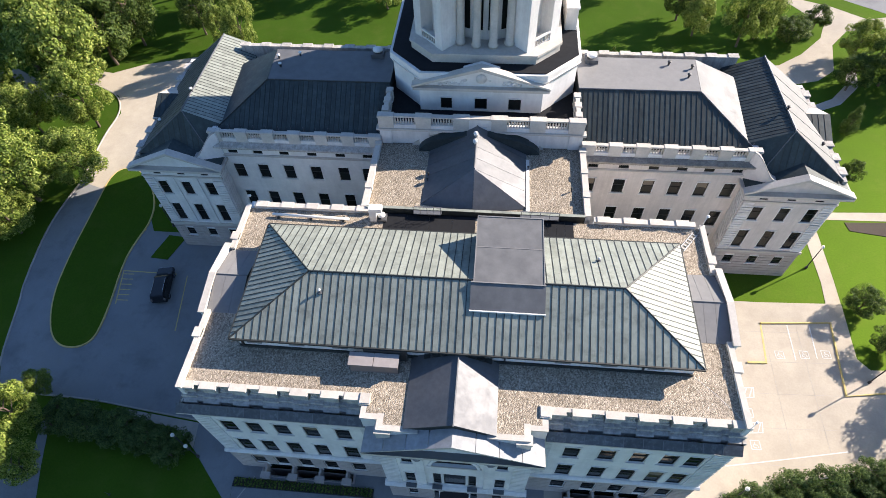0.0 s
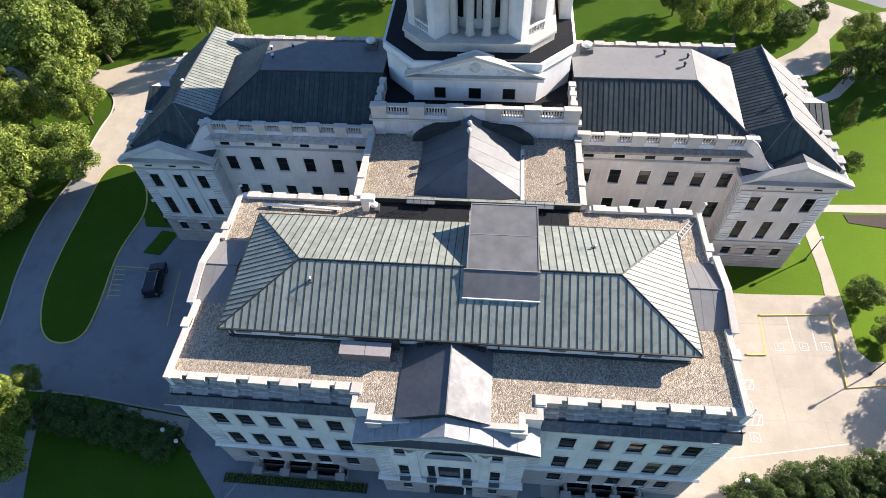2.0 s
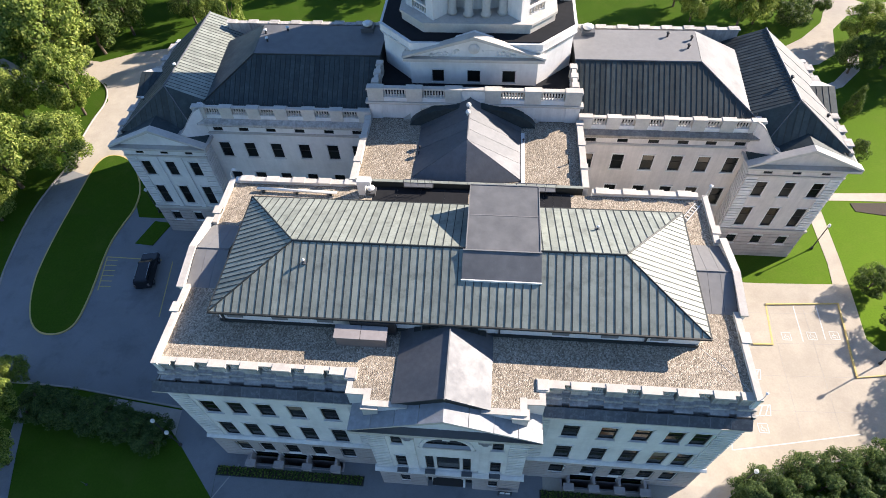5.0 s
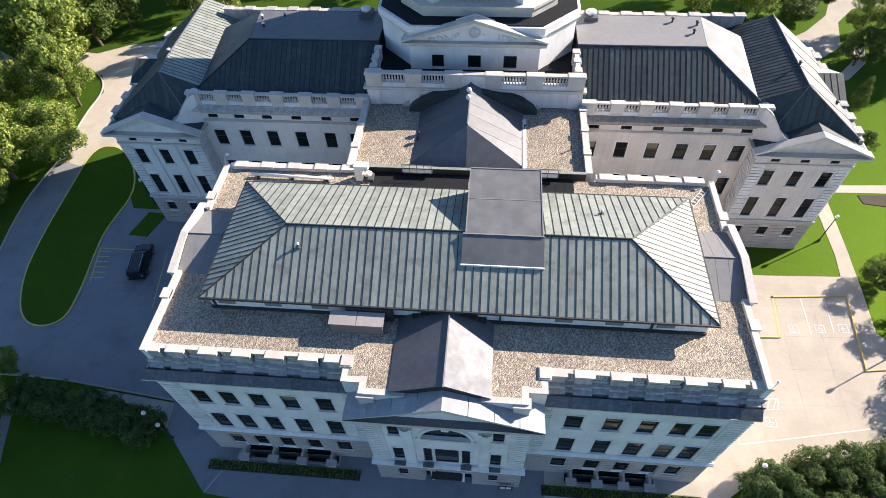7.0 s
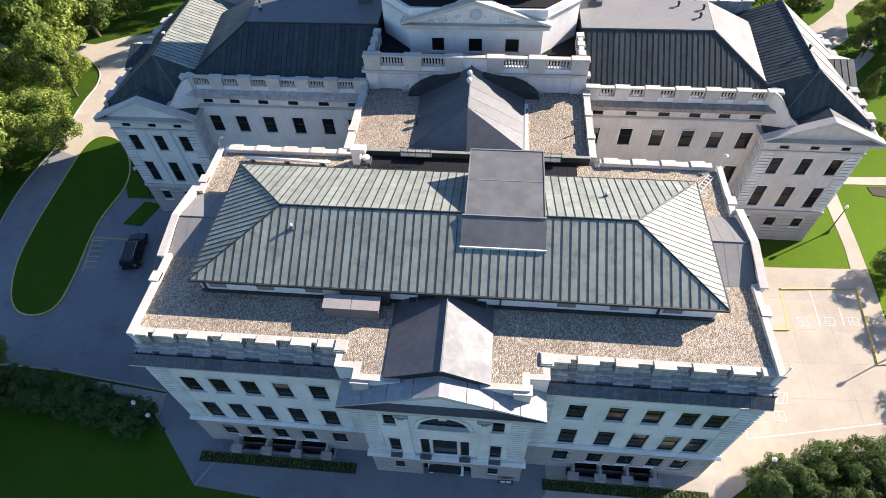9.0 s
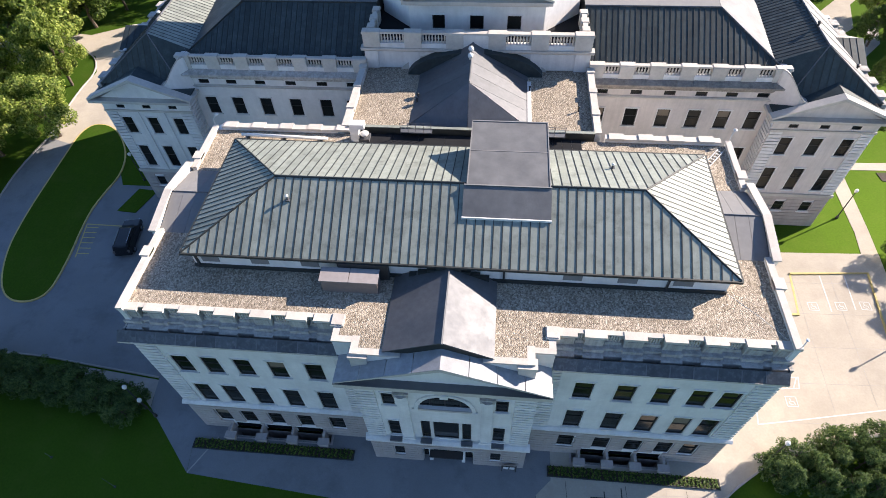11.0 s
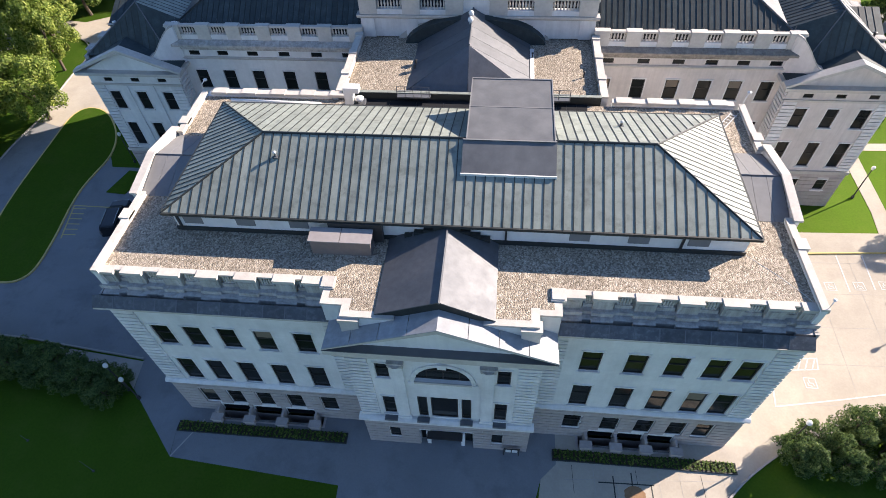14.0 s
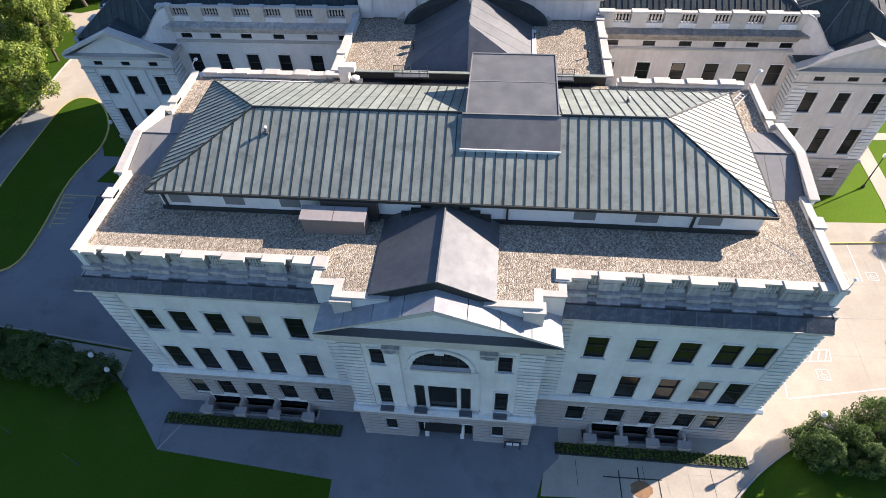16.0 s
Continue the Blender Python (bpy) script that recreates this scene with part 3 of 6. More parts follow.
# planting beds before the annex
for x0, x1 in ((-22.6, -8.4), (8.2, 22.0)):
    b = thing("flower_bed", "long planting bed of low plants in dark soil", "flower bed", group="front beds")
    part("soil", boxes((x0, x1, -6.6, -5.8, 0.02, 0.14)), SOIL, b)
    part("edging", boxes((x0 - 0.08, x1 + 0.08, -6.68, -6.603, 0.02, 0.17), (x0 - 0.08, x0 - 0.003, -6.6, -5.8, 0.02, 0.17), (x1 + 0.003, x1 + 0.08, -6.6, -5.8, 0.02, 0.17)), SEAM, b)
    bm = bmesh.new()
    rnd = random.Random(int(x0))
    for i in range(44):
        for j in range(4):
            px, py = x0 + 0.2 + i * (x1 - x0 - 0.4) / 43 + rnd.uniform(-0.06, 0.06), -6.5 + j * 0.2 + rnd.uniform(-0.04, 0.04)
            for k in range(7):
                a, e = rnd.uniform(0, 6.28), rnd.uniform(0.03, 0.11)
                c = Vector((px + math.cos(a) * e, py + math.sin(a) * e, 0.2 + rnd.uniform(-0.04, 0.06)))
                u = Vector((math.cos(a + 1.5), math.sin(a + 1.5), 0)) * 0.045
                w = Vector((math.cos(a), math.sin(a), rnd.uniform(-0.5, 0.6))) * 0.07
                poly(bm, [c - u - w, c + u - w, c + u + w, c - u + w])
    tagged(part("foliage", bm, LEAF_B, b, fix=False), kind="stuff")


# ---- annex ----
AX0, AX1, AY0, AY1 = -22.15, 21.5, -4.45, 15.5
TOP, DECK, CORNICE = 17.95, 17.58, 15.2
annex = thing("capitol_annex", "pale limestone annex with a green copper hipped roof and gravel deck", "building")
WX = {-1: (-9.65, -12.4, -14.95, -17.35, -19.6), 1: (9.35, 12.2, 14.75, 17.15, 19.1)}
ROWS_Z = ((10.65, 13.1), (5.55, 8.6), (1.55, 3.65))
holes, wins = [], []
for sx in (-1, 1):
    for x in WX[sx]:
        for z0, z1 in ROWS_Z:
            holes.append((x - 0.64, x + 0.64, z0, z1))
wells = []
for x0, x1, y0, y1 in PITS:
    d = (x1 - x0 - 1.0) / 3
    wells += [(x0 + 0.5 + i * d + 0.16, x0 + 0.5 + (i + 1) * d - 0.16, 0.0, 1.0) for i in range(3)]
BX0, BX1, BY = -6.4, 6.1, -6.05
bm = bmesh.new()
pierced(bm, AX0, BX0, 0, CORNICE, [h for h in holes + wells if h[0] < 0], AY0, AY0 + 0.7)
part("wall", bm, STONE, annex, "pale limestone wall")
bm = bmesh.new()
pierced(bm, BX1, AX1, 0, CORNICE, [h for h in holes + wells if h[0] > 0], AY0, AY0 + 0.7)
sides = []
for y in (0.5, 4.3, 8.1, 12.0):
    for z0, z1 in ROWS_Z:
        sides.append((y - 0.7, y + 0.7, z0, z1))
pierced(bm, AY0 + 0.7, AY1, 0, CORNICE, sides, AX0, AX0 + 0.7, "y")
pierced(bm, AY0 + 0.7, AY1, 0, CORNICE, sides, AX1 - 0.7, AX1, "y")
box(bm, AX0 + 0.7, AX1 - 0.7, AY1 - 0.7, AY1, 0, CORNICE)
part("wall", bm, STONE, annex, "pale limestone wall")
bm = bmesh.new()
ashlar(annex, AX0, BX0, AY0, 0, 4.85, [h for h in holes + wells if h[0] < 0], 0.48, 1.6, 0.11, bm, 0.03, 0.01)
ashlar(annex, BX1, AX1, AY0, 0, 4.85, [h for h in holes + wells if h[0] > 0], 0.48, 1.6, 0.11, bm, 0.03, 0.01)
tagged(part("granite_base", bm, GRANITE, annex, "pinkish grey granite base courses", fix=False), kind="stuff")
for x0, x1 in ((AX0 - 0.18, BX0 - 0.2), (BX1 + 0.2, AX1 + 0.18)):
    bm = bmesh.new()
    prism(bm, [(AY0 + 0.1, 4.88), (AY0 - 0.22, 4.88), (AY0 - 0.30, 5.0), (AY0 - 0.30, 5.16), (AY0 - 0.12, 5.3), (AY0 + 0.1, 5.34)], "x", x0, x1)
    part("string_course", bm, STONE_BLOCK, annex)
for i, h in enumerate(holes):
    window(annex, (h[0] + h[1]) / 2, h[2], h[1] - h[0], h[3] - h[2], AY0, sill=h[2] > 4, blind=(i % 11 == 3))
# Recess lining is black, so the dark inside is painted
for h in wells:
    part("basement_recess", boxes((h[0], h[1], AY0 + 0.6, AY0 + 0.69, 0.0, h[3]), (h[0], h[1], AY0 + 0.1, AY0 + 0.6, 0.0, 0.02), (h[0], h[0] + 0.02, AY0 + 0.1, AY0 + 0.6, 0.02, h[3]), (h[1] - 0.02, h[1], AY0 + 0.1, AY0 + 0.6, 0.02, h[3])), BLACK_ROOF, annex, "basement opening lined in black for its inner darkness")
for s in sides:
    y = (s[0] + s[1]) / 2
    window(annex, AX0 + 0.06, s[2], s[1] - s[0], s[3] - s[2], y, rz=-90)
    window(annex, AX1 - 0.06, s[2], s[1] - s[0], s[3] - s[2], y, rz=90)
quoins(annex, AX0 + 0.78, AY0, 5.4, 14.75)
quoins(annex, AX1 - 0.78, AY0, 5.4, 14.75)
quoins(annex, BX0 - 0.75, AY0, 5.4, 14.75)
quoins(annex, BX1 + 0.75, AY0, 5.4, 14.75)
quoins(annex, AX1, AY0 + 0.8, 0.0, 14.75, face="right")
quoins(annex, AX0, AY0 + 0.8, 0.0, 14.75, face="left")


def cornice_run(parent, x0, x1, y, z, out=0.85, axis="x", side=-1, name="cornice", rise=0.55, cover=None, stone=None):
    """Moulded cornice with a sloping sheet-metal top; side gives the way it looks."""
    prof = [(0.1, -0.75), (-0.12, -0.75), (-0.2, -0.45), (-0.5 * out, -0.32), (-out, -0.2), (-out, 0.0), (0.1, 0.0)]
    met = [(0.05, 0.004), (-out - 0.02, 0.004), (-out - 0.02, 0.03), (0.05, rise)]
    for nm, pr, mt in ((name, prof, stone or COPING), ("cornice_cover", met, cover or CORNICE_METAL)):
        if nm == "cornice_cover":
            n = max(1, round((x1 - x0) / 1.45))
            for i in range(n):
                bm = bmesh.new()
                a, b = x0 + (x1 - x0) * i / n + 0.012, x0 + (x1 - x0) * (i + 1) / n - 0.012
                prism(bm, [(y - side * u, z + w) for u, w in pr], axis, a, b)
                part(nm, bm, mt, parent)
                if cover is None and i:
                    bm = bmesh.new()
                    prism(bm, [(y - side * u, z + w + 0.018) for u, w in pr], axis, a - 0.045, a + 0.02)
                    part("cover_seam", bm, LEAD, parent)
        else:
            bm = bmesh.new()
            prism(bm, [(y - side * u, z + w) for u, w in pr], axis, x0, x1)
            part(nm, bm, mt, parent)


cornice_run(annex, AX0 - 0.5, BX0 - 0.75, AY0, 15.6, 0.55)
cornice_run(annex, BX1 + 0.75, AX1 - 0.12, AY0, 15.6, 0.55)
# Pale dashes standing in for highlights along the cornice edge
for x0, x1 in ((AX0 + 0.5, BX0 - 1.2), (BX1 + 1.0, AX1 - 0.6)):
    n = 6
    for i in range(n):
        x = x0 + (x1 - x0) * i / n
        part("cornice_lip", boxes((x, x + 1.2, AY0 - 0.6, AY0 - 0.573, 15.52, 15.64)), COPING, annex)
cornice_run(annex, AY0 + 0.1, AY1, AX0, 15.6, 0.5, axis="y", side=-1)
cornice_run(annex, AY0 + 0.1, AY1, AX1 - 0.1, 15.6, 0.18, axis="y", side=1)

# parapet: solid behind pedestals and baluster panels
TOPF = 17.62


def parapet_front(x0, x1, n, y):
    part("parapet", boxes((x0, x1, y + 0.12, y + 0.24, 15.6, TOPF - 0.18)), WORN_STONE, annex)
    part("coping", boxes((x0, x1, y - 0.1, y + 0.24, TOPF - 0.16, TOPF - 0.03)), COPING, annex)
    part("plinth", boxes((x0, x1, y - 0.80, y + 0.115, 15.6, 16.12), (x0, x1, y - 0.45, y + 0.114, 16.18, 16.45), (x0, x1, y - 0.38, y + 0.113, 16.12, 16.18)), WORN_STONE, annex)
    step = (x1 - x0) / n
    for i in range(n + 1):
        u = min(max(x0 + i * step - 0.6, x0), x1 - 1.2)
        part("pedestal_base", boxes((u - 0.05, u + 1.25, y - 0.97, y - 0.801, 15.65, 16.1)), WORN_STONE, annex)
        bm = bmesh.new()
        box(bm, u - 0.05, u + 1.25, y - 0.60, y - 0.451, 16.16, 16.47)
        box(bm, u, u + 1.2, y - 0.28, y + 0.118, 16.45, TOPF - 0.3)
        box(bm, u + 0.18, u + 1.02, y - 0.32, y - 0.275, 16.65, TOPF - 0.45)
        part("pedestal", bm, WORN_STONE, annex)
        part("pedestal_cap", boxes((u - 0.1, u + 1.3, y - 0.4, y + 0.2, TOPF - 0.2, TOPF + 0.02), (u - 0.05, u + 1.25, y - 0.32, y + 0.2, TOPF - 0.3, TOPF - 0.203)), COPING, annex)
        if i < n:
            for k in range(5):
                q = u + 1.4 + (k + 0.5) * (step - 1.6) / 5
                piece("baluster", BALUSTER, annex, q, y + 0.0, 16.78, 0, 0.9, 0.9, 0.83)
            part("rail", boxes((u + 1.3, u + step - 0.1, y - 0.14, y + 0.117, 16.452, 16.78)), WORN_STONE, annex)


parapet_front(AX0 - 0.1, -7.5, 6, -3.25)
parapet_front(6.9, AX1 + 0.1, 6, -3.25)


def parapet_run(pts, parent, top, base, w=0.48, name="parapet", mat=None, lift=0.0):
    """A low wall with a coping along a right-angled line of points."""
    for i, ((x0, y0), (x1, y1)) in enumerate(zip(pts, pts[1:])):
        xa, xb, ya, yb = min(x0, x1), max(x0, x1), min(y0, y1), max(y0, y1)
        if xb - xa > yb - ya:
            q, k = (xa + w / 2, xb - w / 2, ya - w / 2, yb + w / 2), (xa + w / 2 - 0.04, xb - w / 2 + 0.04, ya - w / 2 - 0.05, yb + w / 2 + 0.05)
        else:
            q, k = (xa - w / 2, xb + w / 2, ya - w / 2, yb + w / 2), (xa - w / 2 - 0.05, xb + w / 2 + 0.05, ya - w / 2 - 0.04, yb + w / 2 + 0.04)
        if q[1] > q[0] and q[3] > q[2]:
            part(name, boxes((*q, base, top - 0.16)), mat or STONE, parent)
            part("coping", boxes((*k, top - 0.157 + 0.004 * (i % 3), top + 0.004 * (i % 3))), COPING, parent)


# centre breaks forward over the entrance bay
parapet_run([(-7.1, -3.0), (-7.1, -4.75), (-5.75, -4.75), (-5.75, -5.55), (-2.65, -5.55)], annex, TOPF - 0.05, 15.3, 0.4)
parapet_run([(6.6, -3.0), (6.6, -4.7), (5.3, -4.7), (5.3, -5.55), (2.2, -5.55)], annex, TOPF - 0.05, 15.3, 0.4)
for x in (-7.15, 6.65):
    bm = boxes((x - 0.45, x + 0.45, -3.95, -3.0, TOPF - 0.28, TOPF + 0.05), (x - 0.38, x + 0.38, -3.87, -3.06, TOPF + 0.05, TOPF + 0.12))
    part("pedestal", bm, COPING, annex)
for x in (-5.5, 5.1):
    part("pedestal", boxes((x - 0.55, x + 0.55, -5.95, -5.3, 15.5, TOPF - 0.42), (x - 0.62, x + 0.62, -6.02, -5.25, TOPF - 0.42, TOPF - 0.2)), COPING, annex)

# sides and back: parapets with piers and the raised middle gables
for s, X in ((-1, AX0 + 0.18), (1, AX1 - 0.18)):
    parapet_run([(X, AY0 + 0.9), (X, 3.1)], annex, TOP, 15.0, 0.36)
    parapet_run([(X, 10.2), (X, AY1 - 0.3)], annex, TOP, 15.0, 0.36)
    for y in (1.1, 11.4):
        part("pedestal", boxes((X - 0.35 + s * 0.12, X + 0.35 + s * 0.12, y - 0.42, y + 0.42, 15.6, TOP + 0.0), (X - 0.36 + s * 0.12, X + 0.36 + s * 0.12, y - 0.45, y + 0.45, TOP + 0.0, TOP + 0.08)), COPING, annex)
    xi, xo, GY, GT = X - s * 2.6, X + s * 0.62, 6.6, 18.75
    bm = bmesh.new()
    prism(bm, [(3.0, 15.2), (10.3, 15.2), (10.3, TOP), (GY, GT - 0.16), (3.0, TOP)], "x", *sorted((X + s * 0.30, xo)))
    part("gable_wall", bm, STONE, annex, "low stone gable on the parapet")
    bm = bmesh.new()
    for e in (2.9, 10.4):
        q = [(GY, GT - 0.15), (e, TOP + 0.01), (e, TOP + 0.16), (GY, GT)]
        prism(bm, q, "x", *sorted((X + s * 0.16, xo + s * 0.12)))
    part("raking_coping", bm, COPING, annex)
    bm = bmesh.new()
    prism(bm, [(3.3, DECK - 0.1), (GY, GT - 0.3), (9.9, DECK - 0.1)], "x", *sorted((xi, X + s * 0.298)))
    gable = part("side_gable", bm, SEAM, annex, "low grey sheet-metal gable")
    for e in (3.25, 9.95):
        n = 3
        for i in range(n):
            bm = bmesh.new()
            xa, xb = xi - s * 0.05 + (X + s * 0.29 - xi) * i / n, xi - s * 0.05 + (X + s * 0.29 - xi) * (i + 1) / n - s * 0.02
            pts = [(xa, GY, GT - 0.24), (xb, GY, GT - 0.24), (xb, e, DECK + 0.02), (xa, e, DECK + 0.02)]
            slab(bm, pts if (s > 0) == (e > GY) else pts[::-1], 0.05)
            part("gable_sheet", bm, FLAT_ROOF, gable)
    bm = bmesh.new()
    rod(bm, (xi - s * 0.05, GY, GT - 0.22), (X + s * 0.28, GY, GT - 0.22), 0.05)
    part("ridge_cap", bm, PALE_METAL, gable)
parapet_run([(AX0 + 0.55, AY1 - 0.05), (-10.9, AY1 - 0.05)], annex, TOP, 15.0)
parapet_run([(11.3, AY1 - 0.05), (AX1 - 0.55, AY1 - 0.05)], annex, TOP, 15.0)
for x in [-20.6 + 2.5 * i for i in range(5)] + [12.4 + 2.4 * i for i in range(4)]:
    part("pedestal", boxes((x - 0.6, x + 0.6, AY1 - 0.42, AY1 + 0.3, TOP - 0.12, TOP + 0.1)), COPING, annex)
part("gravel_deck", boxes((AX0 + 0.37, AX1 - 0.37, -3.02, AY1 - 0.33, 16.6, DECK), (-6.9, 6.4, -4.55, -3.02, 16.6, DECK - 0.003), (-5.55, 5.1, -5.35, -4.55, 16.6, DECK - 0.006)), GRAVEL, annex, "tan gravel roof deck")

# Made-up pier that keeps a sliver of sun off the west drive
part("corner_pier", boxes((AX0 + 0.05, AX0 + 1.1, AY1 + 0.003, AY1 + 0.8, 0, 17.3)), STONE, annex)

# penthouse under the hipped roof
EZ, RZ = 19.45, 22.05
EX0, EX1, EY0, EY1, RY, RX0, RX1 = -18.5, 18.3, 0.0, 11.8, 5.1, -12.6, 12.45
pen = part("penthouse_wall", boxes((EX0 + 0.35, EX1 - 0.35, EY0 + 0.35, EY1 - 0.35, DECK, EZ - 0.12)), STONE, annex, "pale panelled wall under the eaves")
for i in range(10):
    x = EX0 + 1.0 + i * 3.55
    if not -7.2 < x < 4.0:
        part("wall_panel", boxes((x, x + 1.25, EY0 + 0.30, EY0 + 0.36, DECK + 0.6, EZ - 0.55)), FLAT_ROOF, pen)
    if i % 3 == 0:
        part("downpipe", boxes((x - 0.4, x - 0.28, EY0 + 0.2, EY0 + 0.35, DECK, EZ - 0.2)), DARK_METAL, pen)
part("base_flashing", boxes((EX0 + 0.3, EX1 - 0.3, EY0 + 0.22, EY0 + 0.348, DECK + 0.01, DECK + 0.3)), SEAM, pen)
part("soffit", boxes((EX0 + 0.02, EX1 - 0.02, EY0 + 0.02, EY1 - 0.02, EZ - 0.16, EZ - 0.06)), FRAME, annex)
bm = boxes((EX0 - 0.08, EX1 + 0.08, EY0 - 0.12, EY0 + 0.0, EZ - 0.2, EZ + 0.0), (EX0 - 0.12, EX0, EY0, EY1, EZ - 0.2, EZ), (EX1, EX1 + 0.12, EY0, EY1, EZ - 0.2, EZ), (EX0 - 0.08, EX1 + 0.08, EY1, EY1 + 0.12, EZ - 0.2, EZ))
part("gutter", bm, SEAM, annex)
main_roof = part("roof", boxes((EX0 + 0.1, EX1 - 0.1, EY0 + 0.1, EY1 - 0.1, EZ - 0.06, EZ - 0.02)), SEAM, annex, "green patinated copper hipped roof with standing seams")
A, Bc, Cc, D = (EX0, EY0, EZ), (EX1, EY0, EZ), (EX1, EY1, EZ), (EX0, EY1, EZ)
RL, RR = (RX0, RY, RZ), (RX1, RY, RZ)
seamed(main_roof, PATINA, (A, Bc, RR, RL), 0.605)
seamed(main_roof, PATINA, (Cc, D, RL, RR), 0.62)
seamed(main_roof, PATINA, (D, A, RL, RL), 0.5)
seamed(main_roof, PATINA, (Bc, Cc, RR, RR), 0.5)
bm = bmesh.new()
rod(bm, RL, RR, 0.09)
for a, b in ((A, RL), (D, RL), (Bc, RR), (Cc, RR)):
    rod(bm, a, b, 0.07)
part("ridge_cap", bm, SEAM, main_roof)
sl = (RZ - EZ) / (RY - EY0)
bm = bmesh.new()
MX0, MX1, MY, MB = 0.5, 6.35, 2.95, 11.6
box(bm, MX0 + 0.25, MX1 - 0.15, RY - 0.3, MB, EZ - 0.1, RZ + 0.12)
prism(bm, [(RY - 0.2, RZ + 0.13), (RY - 0.2, RZ - 0.3), (MY, EZ + MY * sl - 0.02), (MY, EZ + MY * sl + 0.12)], "x", MX0, MX1)
mon = part("roof_hatch", bm, MEMBRANE, annex, "dark grey membrane roof over the stair head")
bm = boxes((MX0, MX1, RY - 0.3, RY - 0.2, RZ + 0.1, RZ + 0.16), (MX0 + 0.25, MX1 - 0.15, 8.3, 8.36, RZ + 0.12, RZ + 0.145), (MX0 + 0.2, MX1 - 0.1, MB - 0.05, MB + 0.05, RZ - 0.2, RZ + 0.18),
           (MX1 - 0.15, MX1 - 0.08, RY - 0.2, MB, RZ - 0.2, RZ + 0.17), (MX0 + 0.18, MX0 + 0.25, RY - 0.2, MB, RZ - 0.2, RZ + 0.17))
part("flashing", bm, FLAT_ROOF, mon)
bm = boxes((MX0 - 0.05, MX1 + 0.05, MY - 0.09, MY, EZ + MY * sl - 0.06, EZ + MY * sl + 0.12))
part("metal_edge", bm, METAL_WHITE, mon, "bright metal edge strip")
for x, y, z in ((-11.5, 3.6, EZ + 3.6 * sl), (10.9, 8.6, EZ + (EY1 - 8.6) * (RZ - EZ) / (EY1 - RY))):
    v = thing("roof_vent", "small pipe vent on the copper roof", "vent", x, y, z, "roof vents")
    bm = bmesh.new()
    rod(bm, (0, 0, -0.1), (0, 0, 0.36), 0.08, n=10)
    part("pipe", bm, PALE_METAL, v)
    bm = bmesh.new()
    lathe(bm, [(0.1, 0.3), (0.12, 0.4), (0.04, 0.46)], 0, 0, 10)
    part("cap", bm, METAL_WHITE, v)
    part("flashing", boxes((-0.16, 0.16, -0.16, 0.16, -0.1, 0.05)), PALE_METAL, v)

# dark steps on the penthouse wall over the small gable
for i in range(4):
    for s in (-1, 1):
        x = -0.2 + s * (0.5 + i * 0.62)
        part("dark_step", boxes((x - 0.34, x + 0.34, EY0 - 0.03, EY0 + 0.3, EZ - 0.55 - i * 0.42, EZ - 0.25 - i * 0.3)), SEAM, annex)

# small gable over the entrance bay
GX, GZ = -0.15, 19.2
for s, w in ((-1, 3.8), (1, 3.2)):
    bm = bmesh.new()
    pts = [(GX, -5.6, GZ), (GX + s * w, -5.6, DECK + 0.1), (GX + s * w, 0.37, DECK + 0.1), (GX, 0.37, GZ)]
    slab(bm, pts if s < 0 else pts[::-1], 0.08)
    part("gable_sheet", bm, PALE_METAL, annex, "grey sheet-metal gable over the entrance")
bm = bmesh.new()
prism(bm, [(GX - 3.8, DECK), (GX, GZ - 0.05), (GX + 3.2, DECK)], "y", -5.55, 0.3)
part("gable_body", bm, SEAM, annex)
bm = bmesh.new()
rod(bm, (GX, -5.7, GZ + 0.02), (GX, 0.3, GZ + 0.02), 0.07)
part("ridge_cap", bm, PALE_METAL, annex)

# entrance bay with its pediment
bay = part("entrance_bay", boxes((BX0 + 0.2, BX1 - 0.2, BY + 0.71, AY0 + 0.5, 0, 14.6)), STONE, annex, "projecting limestone entrance bay")
CX, AR, AZ, AK = -0.17, 1.92, 10.65, 1.12
bh = [(-4.55, -3.68, 10.9, 12.8), (3.38, 4.25, 10.9, 12.8), (-4.55, -3.68, 5.4, 8.15), (3.35, 4.22, 5.4, 8.15), (-4.6, -3.75, 1.1, 2.7), (3.3, 4.15, 1.1, 2.7),
      (CX - AR, CX + AR, AZ - 0.05, AZ + AR * AK), (CX - 1.9, CX + 1.9, 5.2, 8.35), (-2.25, 1.9, 0.03, 2.6)]
bm = bmesh.new()
pierced(bm, BX0, BX1, 0, 14.6, bh, BY, BY + 0.7)
part("wall", bm, STONE, bay)
for h in bh[:6]:
    window(bay, (h[0] + h[1]) / 2, h[2], h[1] - h[0], h[3] - h[2], BY, sill=h[2] > 4, style="plain" if h[2] < 2 else "sash")
bm = bmesh.new()
ashlar(annex, BX0, BX1, BY, 0, 4.42, bh, 0.5, 1.5, 0.1, bm, 0.03, 0.01)
tagged(part("granite_base", bm, GRANITE, bay, fix=False), kind="stuff")
bm = bmesh.new()
prism(bm, [(BY + 0.1, 4.45), (BY - 0.3, 4.45), (BY - 0.42, 4.58), (BY - 0.42, 4.83), (BY - 0.2, 4.98), (BY + 0.1, 5.03)], "x", BX0 - 0.2, BX1 + 0.2)
part("string_course", bm, STONE_BLOCK, bay)
